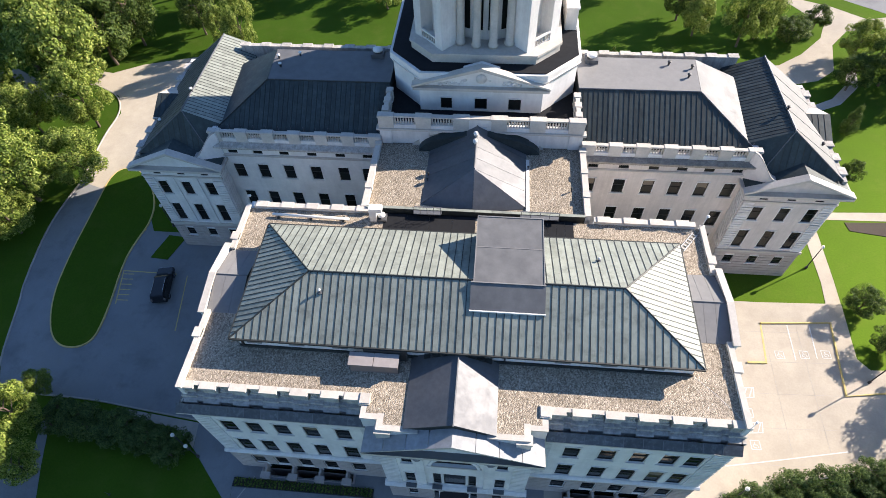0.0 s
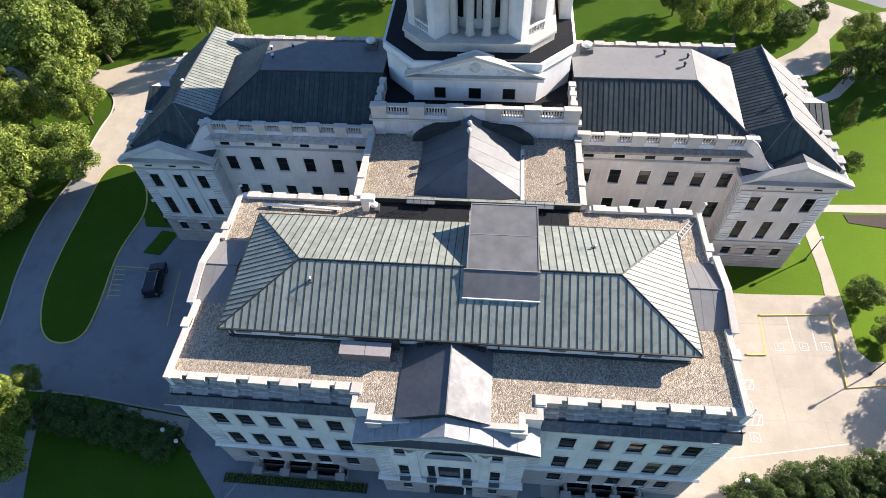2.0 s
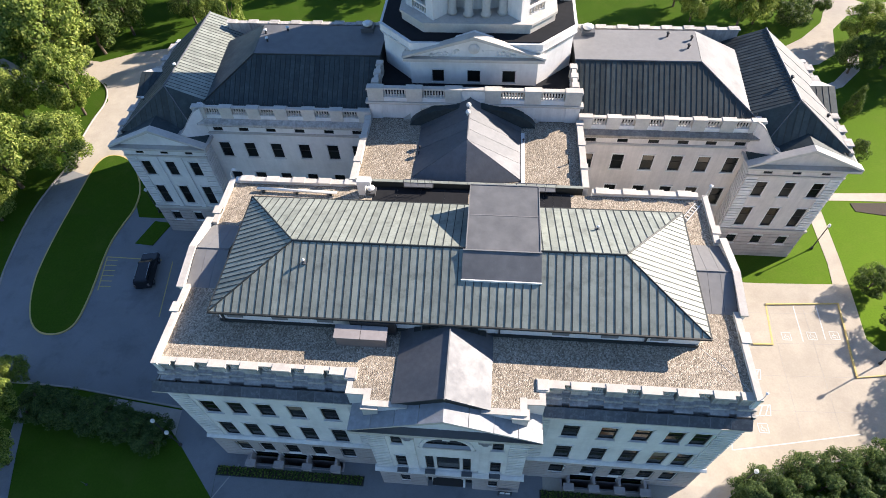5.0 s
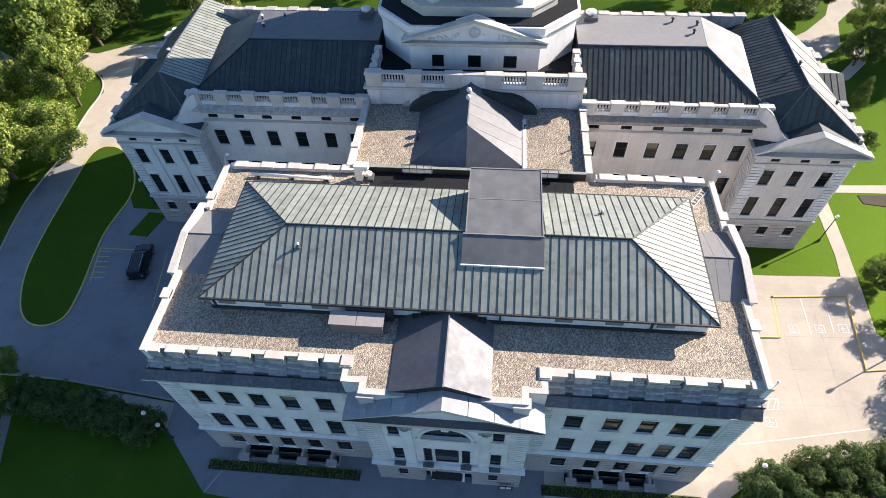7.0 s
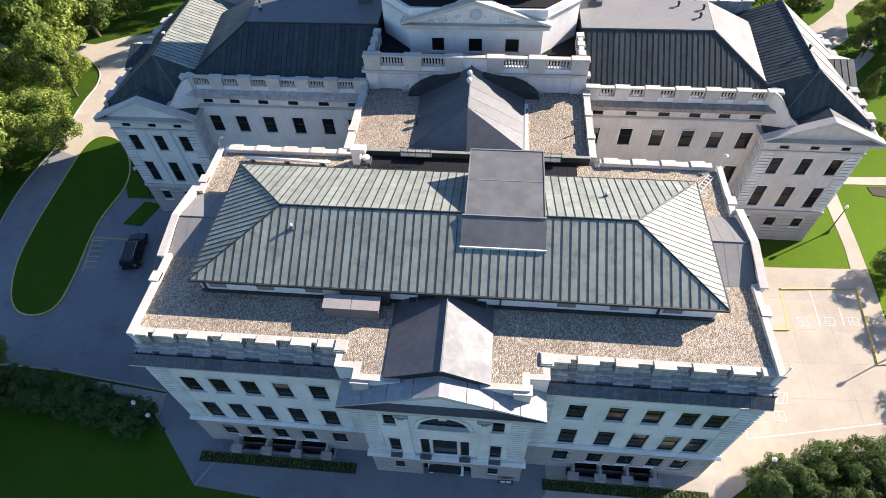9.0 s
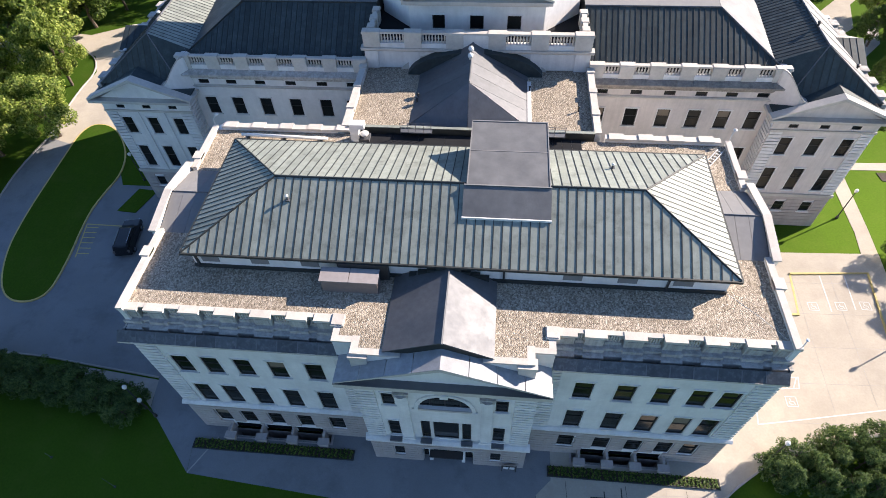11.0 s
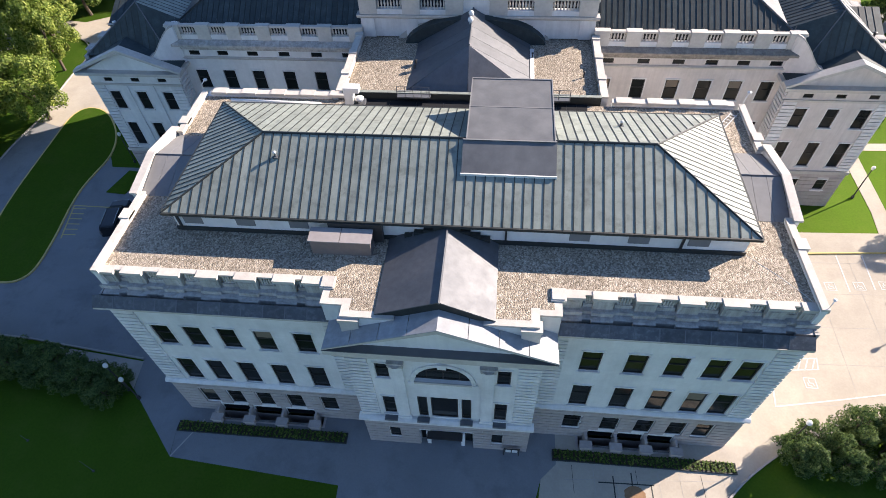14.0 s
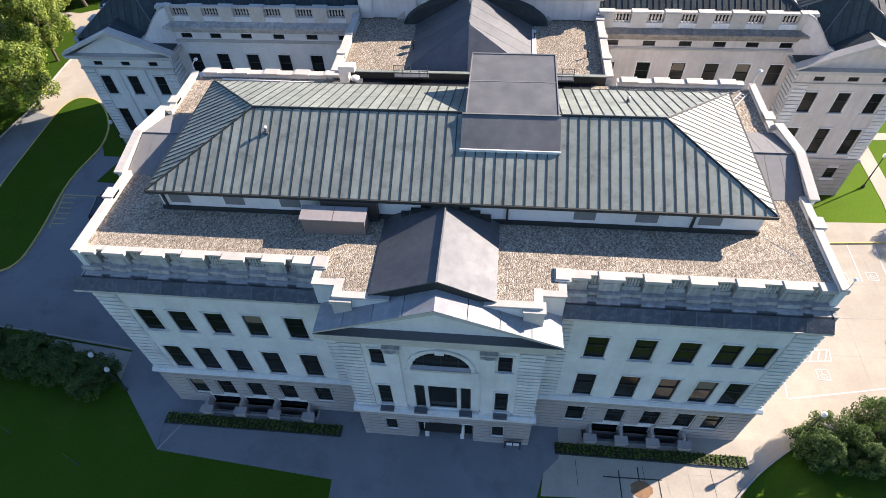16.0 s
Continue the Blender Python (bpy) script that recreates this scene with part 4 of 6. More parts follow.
# arch head, one voussoir after another
N = 20
for x in (CX - AR - 0.195, CX + AR + 0.195):
    part("impost", boxes((x - 0.195, x + 0.195, BY - 0.12, BY + 0.2, AZ - 0.24, AZ - 0.01)), STONE_BLOCK, bay)
for i in range(N):
    a, b = math.pi * i / N, math.pi * (i + 1) / N - 0.004
    bm = bmesh.new()
    for r0, r1, y0, y1 in ((AR, AR + 0.28, BY - 0.09, BY + 0.2),):
        p = [(CX + math.cos(q) * r, y, AZ + math.sin(q) * r * AK) for q in (a, b) for r in (r0, r1) for y in (y0, y1)]
        v = [bm.verts.new(c) for c in p]
        for f in ((0, 1, 3, 2), (4, 6, 7, 5), (0, 4, 5, 1), (2, 3, 7, 6), (0, 2, 6, 4), (1, 5, 7, 3)):
            bm.faces.new([v[k] for k in f])
    part("voussoir", bm, STONE_BLOCK, bay)
bm = bmesh.new()
for s in (-1, 1):
    for i in range(8):
        a, b = math.pi / 2 * i / 8, math.pi / 2 * (i + 1) / 8
        x0, x1 = CX + s * math.sin(a) * AR, CX + s * math.sin(b) * AR
        z = AZ + math.cos(b) * AR * AK
        if AZ + AR * AK - z > 0.03:
            box(bm, *sorted((x0, x1)), BY + 0.05, BY + 0.3, z, AZ + AR * AK)
part("spandrel", bm, STONE, bay)
part("keystone", boxes((CX - 0.28, CX + 0.28, BY - 0.2, BY + 0.1, AZ + AR * AK - 0.08, AZ + AR * AK + 0.42)), STONE_BLOCK, bay)
part("arch_glass", boxes((CX - AR, CX + AR, BY + 0.32, BY + 0.36, AZ - 0.02, AZ + AR * AK - 0.02)), GLASS, bay)
bm = boxes((CX - AR, CX + AR, BY + 0.26, BY + 0.34, AZ - 0.05, AZ + 0.03), (CX - 1.3, CX + 1.3, BY + 0.28, BY + 0.34, AZ + 1.0, AZ + 1.06), (CX - 0.04, CX + 0.04, BY + 0.28, BY + 0.34, AZ + 0.03, AZ + 2.05), (CX - 1.13, CX - 1.07, BY + 0.28, BY + 0.34, AZ + 0.03, AZ + 1.7), (CX + 1.07, CX + 1.13, BY + 0.28, BY + 0.34, AZ + 0.03, AZ + 1.7))
part("arch_mullion", bm, FRAME, bay)
part("arch_sill", boxes((CX - AR, CX + AR, BY - 0.08, BY + 0.3, AZ - 0.26, AZ - 0.055)), COPING, bay)
for a, b in ((CX - 1.88, CX - 1.22), (CX - 0.95, CX + 0.95), (CX + 1.22, CX + 1.88)):
    window(bay, (a + b) / 2, 5.25, b - a, 3.05, BY, sill=False, style="plain")
part("mullion", boxes((CX - 1.21, CX - 0.96, BY + 0.02, BY + 0.6, 5.2, 8.35)), STONE_BLOCK, bay)
part("mullion", boxes((CX + 0.96, CX + 1.21, BY + 0.02, BY + 0.6, 5.2, 8.35)), STONE_BLOCK, bay)
for a, b in ((-3.62, -2.62), (2.3, 3.3)):
    cx = (a + b) / 2
    part("pilaster", boxes((cx - 0.42, cx + 0.42, BY - 0.18, BY + 0.01, 5.05, 12.65), (cx - 0.5, cx + 0.5, BY - 0.24, BY + 0.01, 5.04, 5.34)), STONE_BLOCK, bay)
    bm = boxes((cx - 0.5, cx + 0.5, BY - 0.26, BY + 0.01, 12.65, 12.79), (cx - 0.55, cx + 0.55, BY - 0.3, BY + 0.01, 13.07, 13.25))
    lathe(bm, [(0.3, 12.79), (0.52, 13.07)], cx, BY - 0.02, 10)
    for k in range(5):
        rod(bm, (cx - 0.42 + k * 0.21, BY - 0.32, 12.95 - 0.05 * (k % 2)), (cx - 0.42 + k * 0.21, BY - 0.1, 12.95), 0.1, n=8)
    part("capital", bm, WORN_STONE, bay, "carved pilaster capital")
quoins(bay, BX0 + 0.75, BY, 5.05, 13.35, w=1.4)
quoins(bay, BX1 - 0.75, BY, 5.05, 13.35, w=1.4)
door = part("entrance_doors", boxes((-1.35, 0.85, BY + 0.45, BY + 0.52, 0.03, 2.3), (-2.3, -1.6, BY + 0.45, BY + 0.5, 0.03, 2.3), (1.1, 1.8, BY + 0.45, BY + 0.5, 0.03, 2.3)), GLASS, bay, "dark glazed entrance doors")
part("door_frame", boxes((-1.45, -1.35, BY + 0.4, BY + 0.55, 0.03, 2.42), (0.85, 0.95, BY + 0.4, BY + 0.55, 0.03, 2.42), (-2.35, 1.85, BY + 0.4, BY + 0.55, 2.42, 2.5), (-0.28, -0.22, BY + 0.42, BY + 0.53, 0.03, 2.3)), FRAME, door)
part("door_pier", boxes((-1.75, -1.45, BY - 0.02, BY + 0.6, 0.03, 2.5)), STONE_BLOCK, bay)
part("door_pier", boxes((0.95, 1.25, BY - 0.02, BY + 0.6, 0.03, 2.5)), STONE_BLOCK, bay)
part("door_canopy", boxes((-1.6, 1.1, BY - 0.7, BY - 0.105, 2.62, 2.76)), FRAME, bay, "dark metal door canopy")
for a, b in ((-2.2, -1.3), (-4.6, -3.65), (3.3, 4.25), (0.95, 1.85)):
    part("balconet", boxes((a, b, BY - 0.5, BY - 0.11, 5.04, 5.26)), LEAD, bay)
# entablature, pediment and its roof
PX0, PX1, PY, PZ, PAZ = -7.2, 6.8, -6.95, 15.55, 18.45
bm = bmesh.new()
box(bm, BX0 - 0.05, BX1 + 0.05, BY - 0.1, AY0, 13.4, 13.85)
box(bm, BX0 - 0.15, BX1 + 0.15, BY - 0.25, AY0 + 0.01, 13.85, 14.55)
box(bm, BX0 - 0.4, BX1 + 0.4, BY - 0.7, AY0 + 0.02, 14.55, 15.0)
box(bm, PX0, PX1, PY, AY0 + 0.03, 15.0, PZ - 0.1)
part("entablature", bm, COPING, bay)
part("pediment_ledge", boxes((PX0, PX1, PY - 0.02, BY + 0.3, PZ - 0.096, PZ - 0.03)), LEAD, bay)
bm = bmesh.new()
prism(bm, [(PX0 + 0.9, PZ - 0.03), (PX1 - 0.9, PZ - 0.03), (CX, PAZ - 0.45)], "y", BY - 0.35, BY + 0.2)
part("tympanum", bm, STONE, bay, "plain stone tympanum")
for s, xe in ((-1, PX0), (1, PX1)):
    for i, (y0, y1) in enumerate(((PY, -4.9),)):
        bm = bmesh.new()
        n = 4
        for k in range(n):
            t0, t1 = k / n, (k + 1) / n - 0.006
            a = (CX + (xe - CX) * t0, PAZ + (PZ + 0.1 - PAZ) * t0)
            b = (CX + (xe - CX) * t1, PAZ + (PZ + 0.1 - PAZ) * t1)
            pts = [(a[0], y0, a[1]), (b[0], y0, b[1]), (b[0], y1 + 1.6, b[1]), (a[0], y1 + 1.6, a[1])]
            slab(bm, pts if s > 0 else pts[::-1], 0.06)
        part("pediment_roof", bm, PALE_LEAD, bay, "oxidised lead pediment slope")
        bm = bmesh.new()
        for u, w in (((CX, PAZ - 0.06), (xe, PZ + 0.04)),):
            v = [bm.verts.new(p) for p in ((u[0], PY + 0.02, u[1] - 0.35), (w[0], PY + 0.02, w[1] - 0.1), (w[0], PY + 0.02, w[1]), (u[0], PY + 0.02, u[1]),
                                           (u[0], BY + 0.1, u[1] - 0.35), (w[0], BY + 0.1, w[1] - 0.1), (w[0], BY + 0.1, w[1]), (u[0], BY + 0.1, u[1]))]
            for f in ((0, 1, 2, 3), (7, 6, 5, 4), (0, 4, 5, 1), (1, 5, 6, 2), (2, 6, 7, 3), (3, 7, 4, 0)):
                bm.faces.new([v[i] for i in f])
        part("raking_cornice", bm, COPING, bay)

# areaways: open basement pits with stone piers and rails along their edge
for x0, x1, y0, y1 in PITS:
    aw = thing("areaway", "dark basement areaway with stone piers and metal rails", "areaway", group="areaways")
    # Black floor paints in the gloom at the bottom of the pit
    part("pit_floor", boxes((x0, x1, y0, y1 + 0.12, -2.7, -2.6)), BLACK_ROOF, aw)
    part("pit_wall", boxes((x0 - 0.2, x1 + 0.2, y0 - 0.2, y0 - 0.003, -2.7, 0.05), (x0 - 0.2, x0 - 0.003, y0, y1, -2.7, 0.05), (x1 + 0.003, x1 + 0.2, y0, y1, -2.7, 0.05), (x0, x1, y1 + 0.01, y1 + 0.2, -2.6, 0.0)), GRANITE, aw)
    for i in range(4):
        x = x0 + 0.5 + i * (x1 - x0 - 1.0) / 3
        part("pier", boxes((x - 0.42, x + 0.42, -5.72, -5.22, 0.05, 0.62), (x - 0.48, x + 0.48, -5.78, -5.16, 0.62, 0.74)), GRANITE, aw)
        part("fin_wall", boxes((x - 0.1, x + 0.1, -5.155, y1, -2.6, 1.05)), GRANITE, aw)
        if i < 3:
            d = (x1 - x0 - 1.0) / 3
            for z in (0.3, 0.58):
                bm = bmesh.new()
                rod(bm, (x + 0.42, -5.45, z), (x + d - 0.42, -5.45, z), 0.035)
                part("rail", bm, PALE_METAL, aw)

# rooftop plant on the gravel
LID = material("tan_painted_metal", (0.26, 0.235, 0.222), (0.34, 0.305, 0.288), 0.55, grain=3, big=0.8)
ac = thing("rooftop_box", "brown metal hood on the gravel roof", "roof hood", -6.75, -0.75, DECK)
part("body", boxes((-1.9, 1.9, -0.5, 0.45, 0.0, 1.25)), BROWN_METAL, ac)
for x0, x1 in ((-1.98, -0.02), (0.02, 1.98)):
    bm = bmesh.new()
    slab(bm, [(x0, -0.58, 1.29), (x1, -0.58, 1.29), (x1, 0.5, 1.42), (x0, 0.5, 1.42)], 0.06)
    part("lid", bm, LID, ac)
part("louvre", boxes((-0.9, 2.5, 0.56, 0.95, 0.2, 1.75)), DARK_METAL, ac)


cable = thing("roof_cable", "thin pale cable lying across the gravel roof", "cable", 0, 0, DECK)
bm = bmesh.new()
pts = [(18.0, 0.4), (18.9, -0.5), (19.6, -1.2), (20.6, -2.4), (20.95, -2.9)]
for p, q in zip(pts, pts[1:]):
    rod(bm, (*p, 0.006), (*q, 0.006), 0.012)
part("lead", bm, METAL_WHITE, cable)
ladder = thing("roof_ladder", "small metal ladder lying on the gravel roof", "ladder", 19.9, 13.6, DECK)
ladder.rotation_euler = (0, 0, radians(-38))
for x in (-0.22, 0.22):
    part("rail", boxes((x - 0.03, x + 0.03, -1.2, 1.2, 0.02, 0.09)), METAL_WHITE, ladder)
for i in range(6):
    part("rung", boxes((-0.188, 0.188, -1.0 + i * 0.4, -0.95 + i * 0.4, 0.035, 0.075)), METAL_WHITE, ladder)

# ---- link between annex and main block ----
link = thing("link_building", "low stone link with gravel roof and grey metal gable", "building")
LX0, LX1, LY0, LY1, LZ = -10.75, 11.2, 15.5, 26.0, 17.5
part("wall", boxes((LX0 + 0.1, LX1 - 0.1, LY0 + 0.45, LY1, 0, LZ - 0.4)), STONE, link)
part("gravel_deck", boxes((LX0 + 0.55, LX1 - 0.55, LY0 + 0.6, LY1 - 0.5, LZ - 0.39, LZ)), GRAVEL, link, "tan gravel roof deck")
parapet_run([(LX0 + 0.25, LY0 + 0.5), (LX0 + 0.25, LY1 - 0.6)], link, LZ + 0.6, LZ - 0.6, 0.5)
parapet_run([(LX1 - 0.25, LY0 + 0.5), (LX1 - 0.25, LY1 - 0.6)], link, LZ + 0.6, LZ - 0.6, 0.5)
for x in (LX0 + 0.25, LX1 - 0.25):
    for y in (18.4, 21.6, 24.6):
        part("pedestal", boxes((x - 0.36, x + 0.36, y - 0.32, y + 0.32, LZ + 0.2, LZ + 0.7)), COPING, link)
part("roof_upstand", boxes((LX0 + 0.52, LX1 - 0.52, LY0 + 0.02, LY0 + 0.22, LZ - 0.6, LZ + 0.62)), SEAM, link, "dark metal-clad upstand along the roof edge")
for i in range(12):
    x = LX0 + 0.5 + i * (LX1 - LX0 - 1.0) / 12
    part("upstand_cap", boxes((x + 0.01, x + (LX1 - LX0 - 1.0) / 12 - 0.01, LY0 - 0.02, LY0 + 0.28, LZ + 0.62, LZ + 0.68)), PATINA, link)
LR = 20.45
bm = bmesh.new()
hip = (0.0, 19.0, LR)
for a, b, c, d in (((-5.1, 16.7), (-5.1, 26.0), (0, 26.0), (0, 19.0)),):
    n = 4
    for i in range(n):
        y0, y1 = 19.0 + i * 6.2 / n, 19.0 + (i + 1) * 6.2 / n - 0.03
        slab(bm, [(0, y0, LR), (0, y1, LR), (-5.0, y1, LZ + 0.05), (-5.0, y0, LZ + 0.05)], 0.06)
    slab(bm, [(0, 18.97, LR), (-5.1, 18.97, LZ + 0.05), (-5.1, 16.8, LZ + 0.05)], 0.06)
part("gable_slope", bm, PALE_METAL, link, "weathered grey sheet-metal slope")
bm = bmesh.new()
n = 4
for i in range(n):
    y0, y1 = 19.0 + i * 6.2 / n, 19.0 + (i + 1) * 6.2 / n - 0.03
    slab(bm, [(0, y1, LR), (0, y0, LR), (5.2, y0, LZ + 0.05), (5.2, y1, LZ + 0.05)], 0.06)
slab(bm, [(0, 18.97, LR), (5.2, 16.8, LZ + 0.05), (5.2, 18.97, LZ + 0.05)], 0.06)
part("gable_slope", bm, PALE_METAL, link, "pale sheet-metal slope")
bm = bmesh.new()
slab(bm, [(0, 18.95, LR), (-5.05, 16.75, LZ + 0.05), (0.02, 15.9, LZ + 0.05)], 0.06)
part("gable_hip", bm, PALE_METAL, link, "grey sheet-metal hip")
bm = bmesh.new()
slab(bm, [(0, 18.95, LR), (0.05, 15.9, LZ + 0.05), (5.15, 16.75, LZ + 0.05)], 0.06)
part("gable_hip", bm, PALE_METAL, link, "grey sheet-metal hip")
bm = bmesh.new()
prism(bm, [(-5.0, LZ - 0.05), (0, LR - 0.1), (5.1, LZ - 0.05)], "y", 19.0, 25.6)
part("gable_body", bm, SEAM, link)
bm = bmesh.new()
prism(bm, [(0.2 + 6.4 * math.cos(math.pi * i / 20), LZ - 0.1 + 2.5 * math.sin(math.pi * i / 20) ** 1.2) for i in range(21)], "y", 24.3, 25.28)
part("arched_cricket", bm, DARK_COPPER, link, "dark arched roofing against the tower wall")
bm = bmesh.new()
rod(bm, (0, 19.0, LR + 0.02), (0, 25.4, LR + 0.02), 0.08)
part("ridge_cap", bm, PALE_METAL, link)
part("eave_gutter", boxes((5.15, 5.5, 16.3, 23.4, LZ + 0.003, LZ + 0.16)), METAL_WHITE, link, "white metal eave gutter")
for x, y, h in ((5.35, 22.0, 0.55), (9.6, 19.3, 0.5), (-4.75, 20.6, 0.5), (-4.75, 19.8, 0.5)):
    vt = thing("vent_pipe", "short dark vent pipe on the link roof", "vent", x, y, LZ, "link vents")
    bm = bmesh.new()
    rod(bm, (0, 0, 0.0), (0, 0, h), 0.06, n=8)
    part("tube", bm, DARK_METAL, vt)
    bm = bmesh.new()
    lathe(bm, [(0.1, h - 0.04), (0.11, h + 0.04), (0.03, h + 0.08)], 0, 0, 8)
    part("cap", bm, DARK_METAL, vt)
for k, (y, z) in enumerate(((22.5, LR), (23.6, LR))):
    bm = bmesh.new()
    lathe(bm, [(0.1, z - 0.05), (0.12, z + 0.15), (0.22, z + 0.22), (0.25, z + 0.38), (0.18, z + 0.52), (0.06, z + 0.6)], -0.1, y, 10)
    tagged(part("ridge_vent", bm, METAL_WHITE, smooth=True), "white domed vent on the metal ridge", "vent", "ridge vents")
# Near-black sheets over the gravel on both sides of the hatch
for x0, x1 in ((-8.4, 0.4), (6.4, 9.6)):
    strip = thing("black_deck_strip", "black strip laid on the deck behind the copper roof", "roofing", 0, 0, DECK, "roof membranes")
    n = 4
    for i in range(n):
        a, b = x0 + (x1 - x0) * i / n, x0 + (x1 - x0) * (i + 1) / n - 0.02
        part("sheet", boxes((a, b, 12.3, 15.3, 0.004, 0.03)), BLACK_ROOF, strip)
# service platforms behind the copper roof
for x0, x1 in ((-5.6, -2.9), (4.6, 8.2)):
    pl = thing("service_platform", "metal service platform with railing beside the roof", "platform", group="service platforms")
    part("deck", boxes((x0, x1, 15.0, 15.95, TOP + 0.05, TOP + 0.16)), LEAD, pl)
    for i in range(5):
        x = x0 + 0.05 + i * (x1 - x0 - 0.1) / 4
        bm = bmesh.new()
        rod(bm, (x, 15.02, TOP + 0.2), (x, 15.02, TOP + 1.1), 0.03)
        part("post", bm, LEAD, pl)
    for z in (0.65, 1.1):
        bm = bmesh.new()
        rod(bm, (x0, 15.02, TOP + z), (x1, 15.02, TOP + z), 0.022)
        part("rail", bm, LEAD, pl)
fan = thing("exhaust_fan", "white mushroom exhaust fan on the roof", "exhaust fan", -8.6, 14.6, DECK)
bm = bmesh.new()
lathe(bm, [(0.22, 0), (0.22, 0.45), (0.36, 0.5), (0.38, 0.62), (0.24, 0.72), (0.06, 0.75)], 0, 0, 14)
part("hood", bm, METAL_WHITE, fan, smooth=True)
part("curb", boxes((-0.45, 0.45, -0.45, 0.45, 0, 0.3)), PALE_METAL, fan)
du = thing("duct_elbow", "white metal duct elbow on the roof", "duct", -9.35, 14.55, DECK)
part("riser", boxes((-0.35, 0.35, -0.35, 0.35, 0, 1.3)), METAL_WHITE, du)
part("outlet", boxes((-0.35, 0.9, -0.352, 0.352, 1.3, 1.75)), METAL_WHITE, du)
pipe = thing("roof_pipe", "long white insulated pipe lying on roof blocks", "pipe", -15.5, 14.3, DECK)
bm = bmesh.new()
rod(bm, (-3.8, 0, 0.3), (3.8, -0.2, 0.3), 0.14, n=8)
part("tube", bm, METAL_WHITE, pipe, smooth=True)
for x in (-3.2, 0, 3.2):
    part("support_block", boxes((x - 0.1, x + 0.1, -0.35, 0.25, 0, 0.18)), SEAM, pipe)

# ---- tower block ----
tower = thing("capitol_tower", "white limestone tower base and columned drum", "tower")
TX0, TX1, TY0 = -10.2, 10.7, 25.3
CXT, CYT = 0.3, 38.0
part("podium", boxes((TX0, TX1, TY0 + 0.2, 50.5, 0, 18.6)), STONE, tower)
bm = bmesh.new()
box(bm, TX0 - 0.15, TX1 + 0.15, TY0, TY0 + 0.19, 17.6, 19.4)
for x in (-9.6, -5.6, 5.9, 10.0):
    box(bm, x - 0.55, x + 0.55, TY0 - 0.14, TY0 - 0.003, 17.6, 19.4)
part("podium_frieze", bm, STONE_BLOCK, tower)
bm = bmesh.new()
prism(bm, [(TY0 + 0.4, 19.4), (TY0 - 0.15, 19.4), (TY0 - 0.35, 19.6), (TY0 - 0.35, 19.8), (TY0 + 0.4, 19.82)], "x", TX0 - 0.4, TX1 + 0.4)
part("podium_cornice", bm, COPING, tower)
part("terrace", boxes((TX0, TX1, TY0 + 0.4, 50.5, 18.6, 19.6)), BLACK_ROOF, tower)
bm = bmesh.new()
rings = [[bm.verts.new((math.cos(q) * r, y, 16.6 + math.sin(q) * r * 0.42)) for r, y in ((6.6, TY0 - 0.12), (7.3, TY0 - 0.12), (7.3, TY0 + 0.1), (6.6, TY0 + 0.1))] for q in [math.pi * i / 16 for i in range(17)]]
for a, b in zip(rings, rings[1:]):
    for k in range(4):
        bm.faces.new((a[k], a[(k + 1) % 4], b[(k + 1) % 4], b[k]))
part("podium_arch", bm, COPING, tower)
balustrade(tower, TX0 - 0.1, TX1 + 0.1, TY0 + 0.1, 19.82, 5, 1.55, pier=1.6, deep=0.55, base=0.45)
part("panel", boxes((-0.95, 1.45, TY0 - 0.12, TY0 + 0.32, 20.0, 21.32)), STONE_BLOCK, tower)
for x in (TX0 + 0.5, TX1 - 0.5):
    balustrade(tower, TY0 + 0.9, 30.0, x, 19.82, 2, 1.4, axis="y", pier=0.7)
# block with three windows and its pediment
KX0, KX1, KY = -6.3, 6.5, 28.5
tw = [(-4.1, -2.9, 19.9, 21.3), (-0.5, 0.8, 19.9, 21.3), (3.05, 4.35, 19.9, 21.3)]
bm = bmesh.new()
pierced(bm, KX0, KX1, 19.6, 22.3, tw, KY, KY + 0.7)
box(bm, KX0, KX1, KY + 0.7, 47, 19.6, 22.3)
part("attic_wall", bm, STONE, tower)
for h in tw:
    window(tower, (h[0] + h[1]) / 2, h[2], h[1] - h[0], h[3] - h[2], KY, style="plain")
bm = boxes((KX0 - 0.25, KX1 + 0.25, KY - 0.25, 47, 22.3, 22.55), (KX0 - 0.6, KX1 + 0.6, KY - 0.6, 47, 22.55, 22.85))
part("attic_cornice", bm, COPING, tower)
bm = bmesh.new()
prism(bm, [(KX0 + 0.2, 22.85), (KX1 - 0.2, 22.85), (0.15, 25.0)], "y", KY - 0.05, KY + 1.2)
part("tympanum", bm, STONE, tower, "carved stone tympanum")
bm = bmesh.new()
for u0, u1 in (((0.15, 25.3), (KX0 - 0.7, 22.95)), ((0.15, 25.3), (KX1 + 0.7, 22.95))):
    v = [bm.verts.new((u[0], y, u[1] + dz)) for y in (KY - 0.55, KY + 0.35) for u, dz in ((u0, -0.35), (u1, -0.12), (u1, 0.1), (u0, 0.0))]
    for f in ((0, 1, 2, 3), (7, 6, 5, 4), (0, 4, 5, 1), (1, 5, 6, 2), (2, 6, 7, 3), (3, 7, 4, 0)):
        bm.faces.new([v[i] for i in f])
part("raking_cornice", bm, COPING, tower)
rnd = random.Random(4)
bm = bmesh.new()
rod(bm, (0.15, KY + 0.02, 23.75), (0.15, KY - 0.13, 23.75), 0.55, n=18)
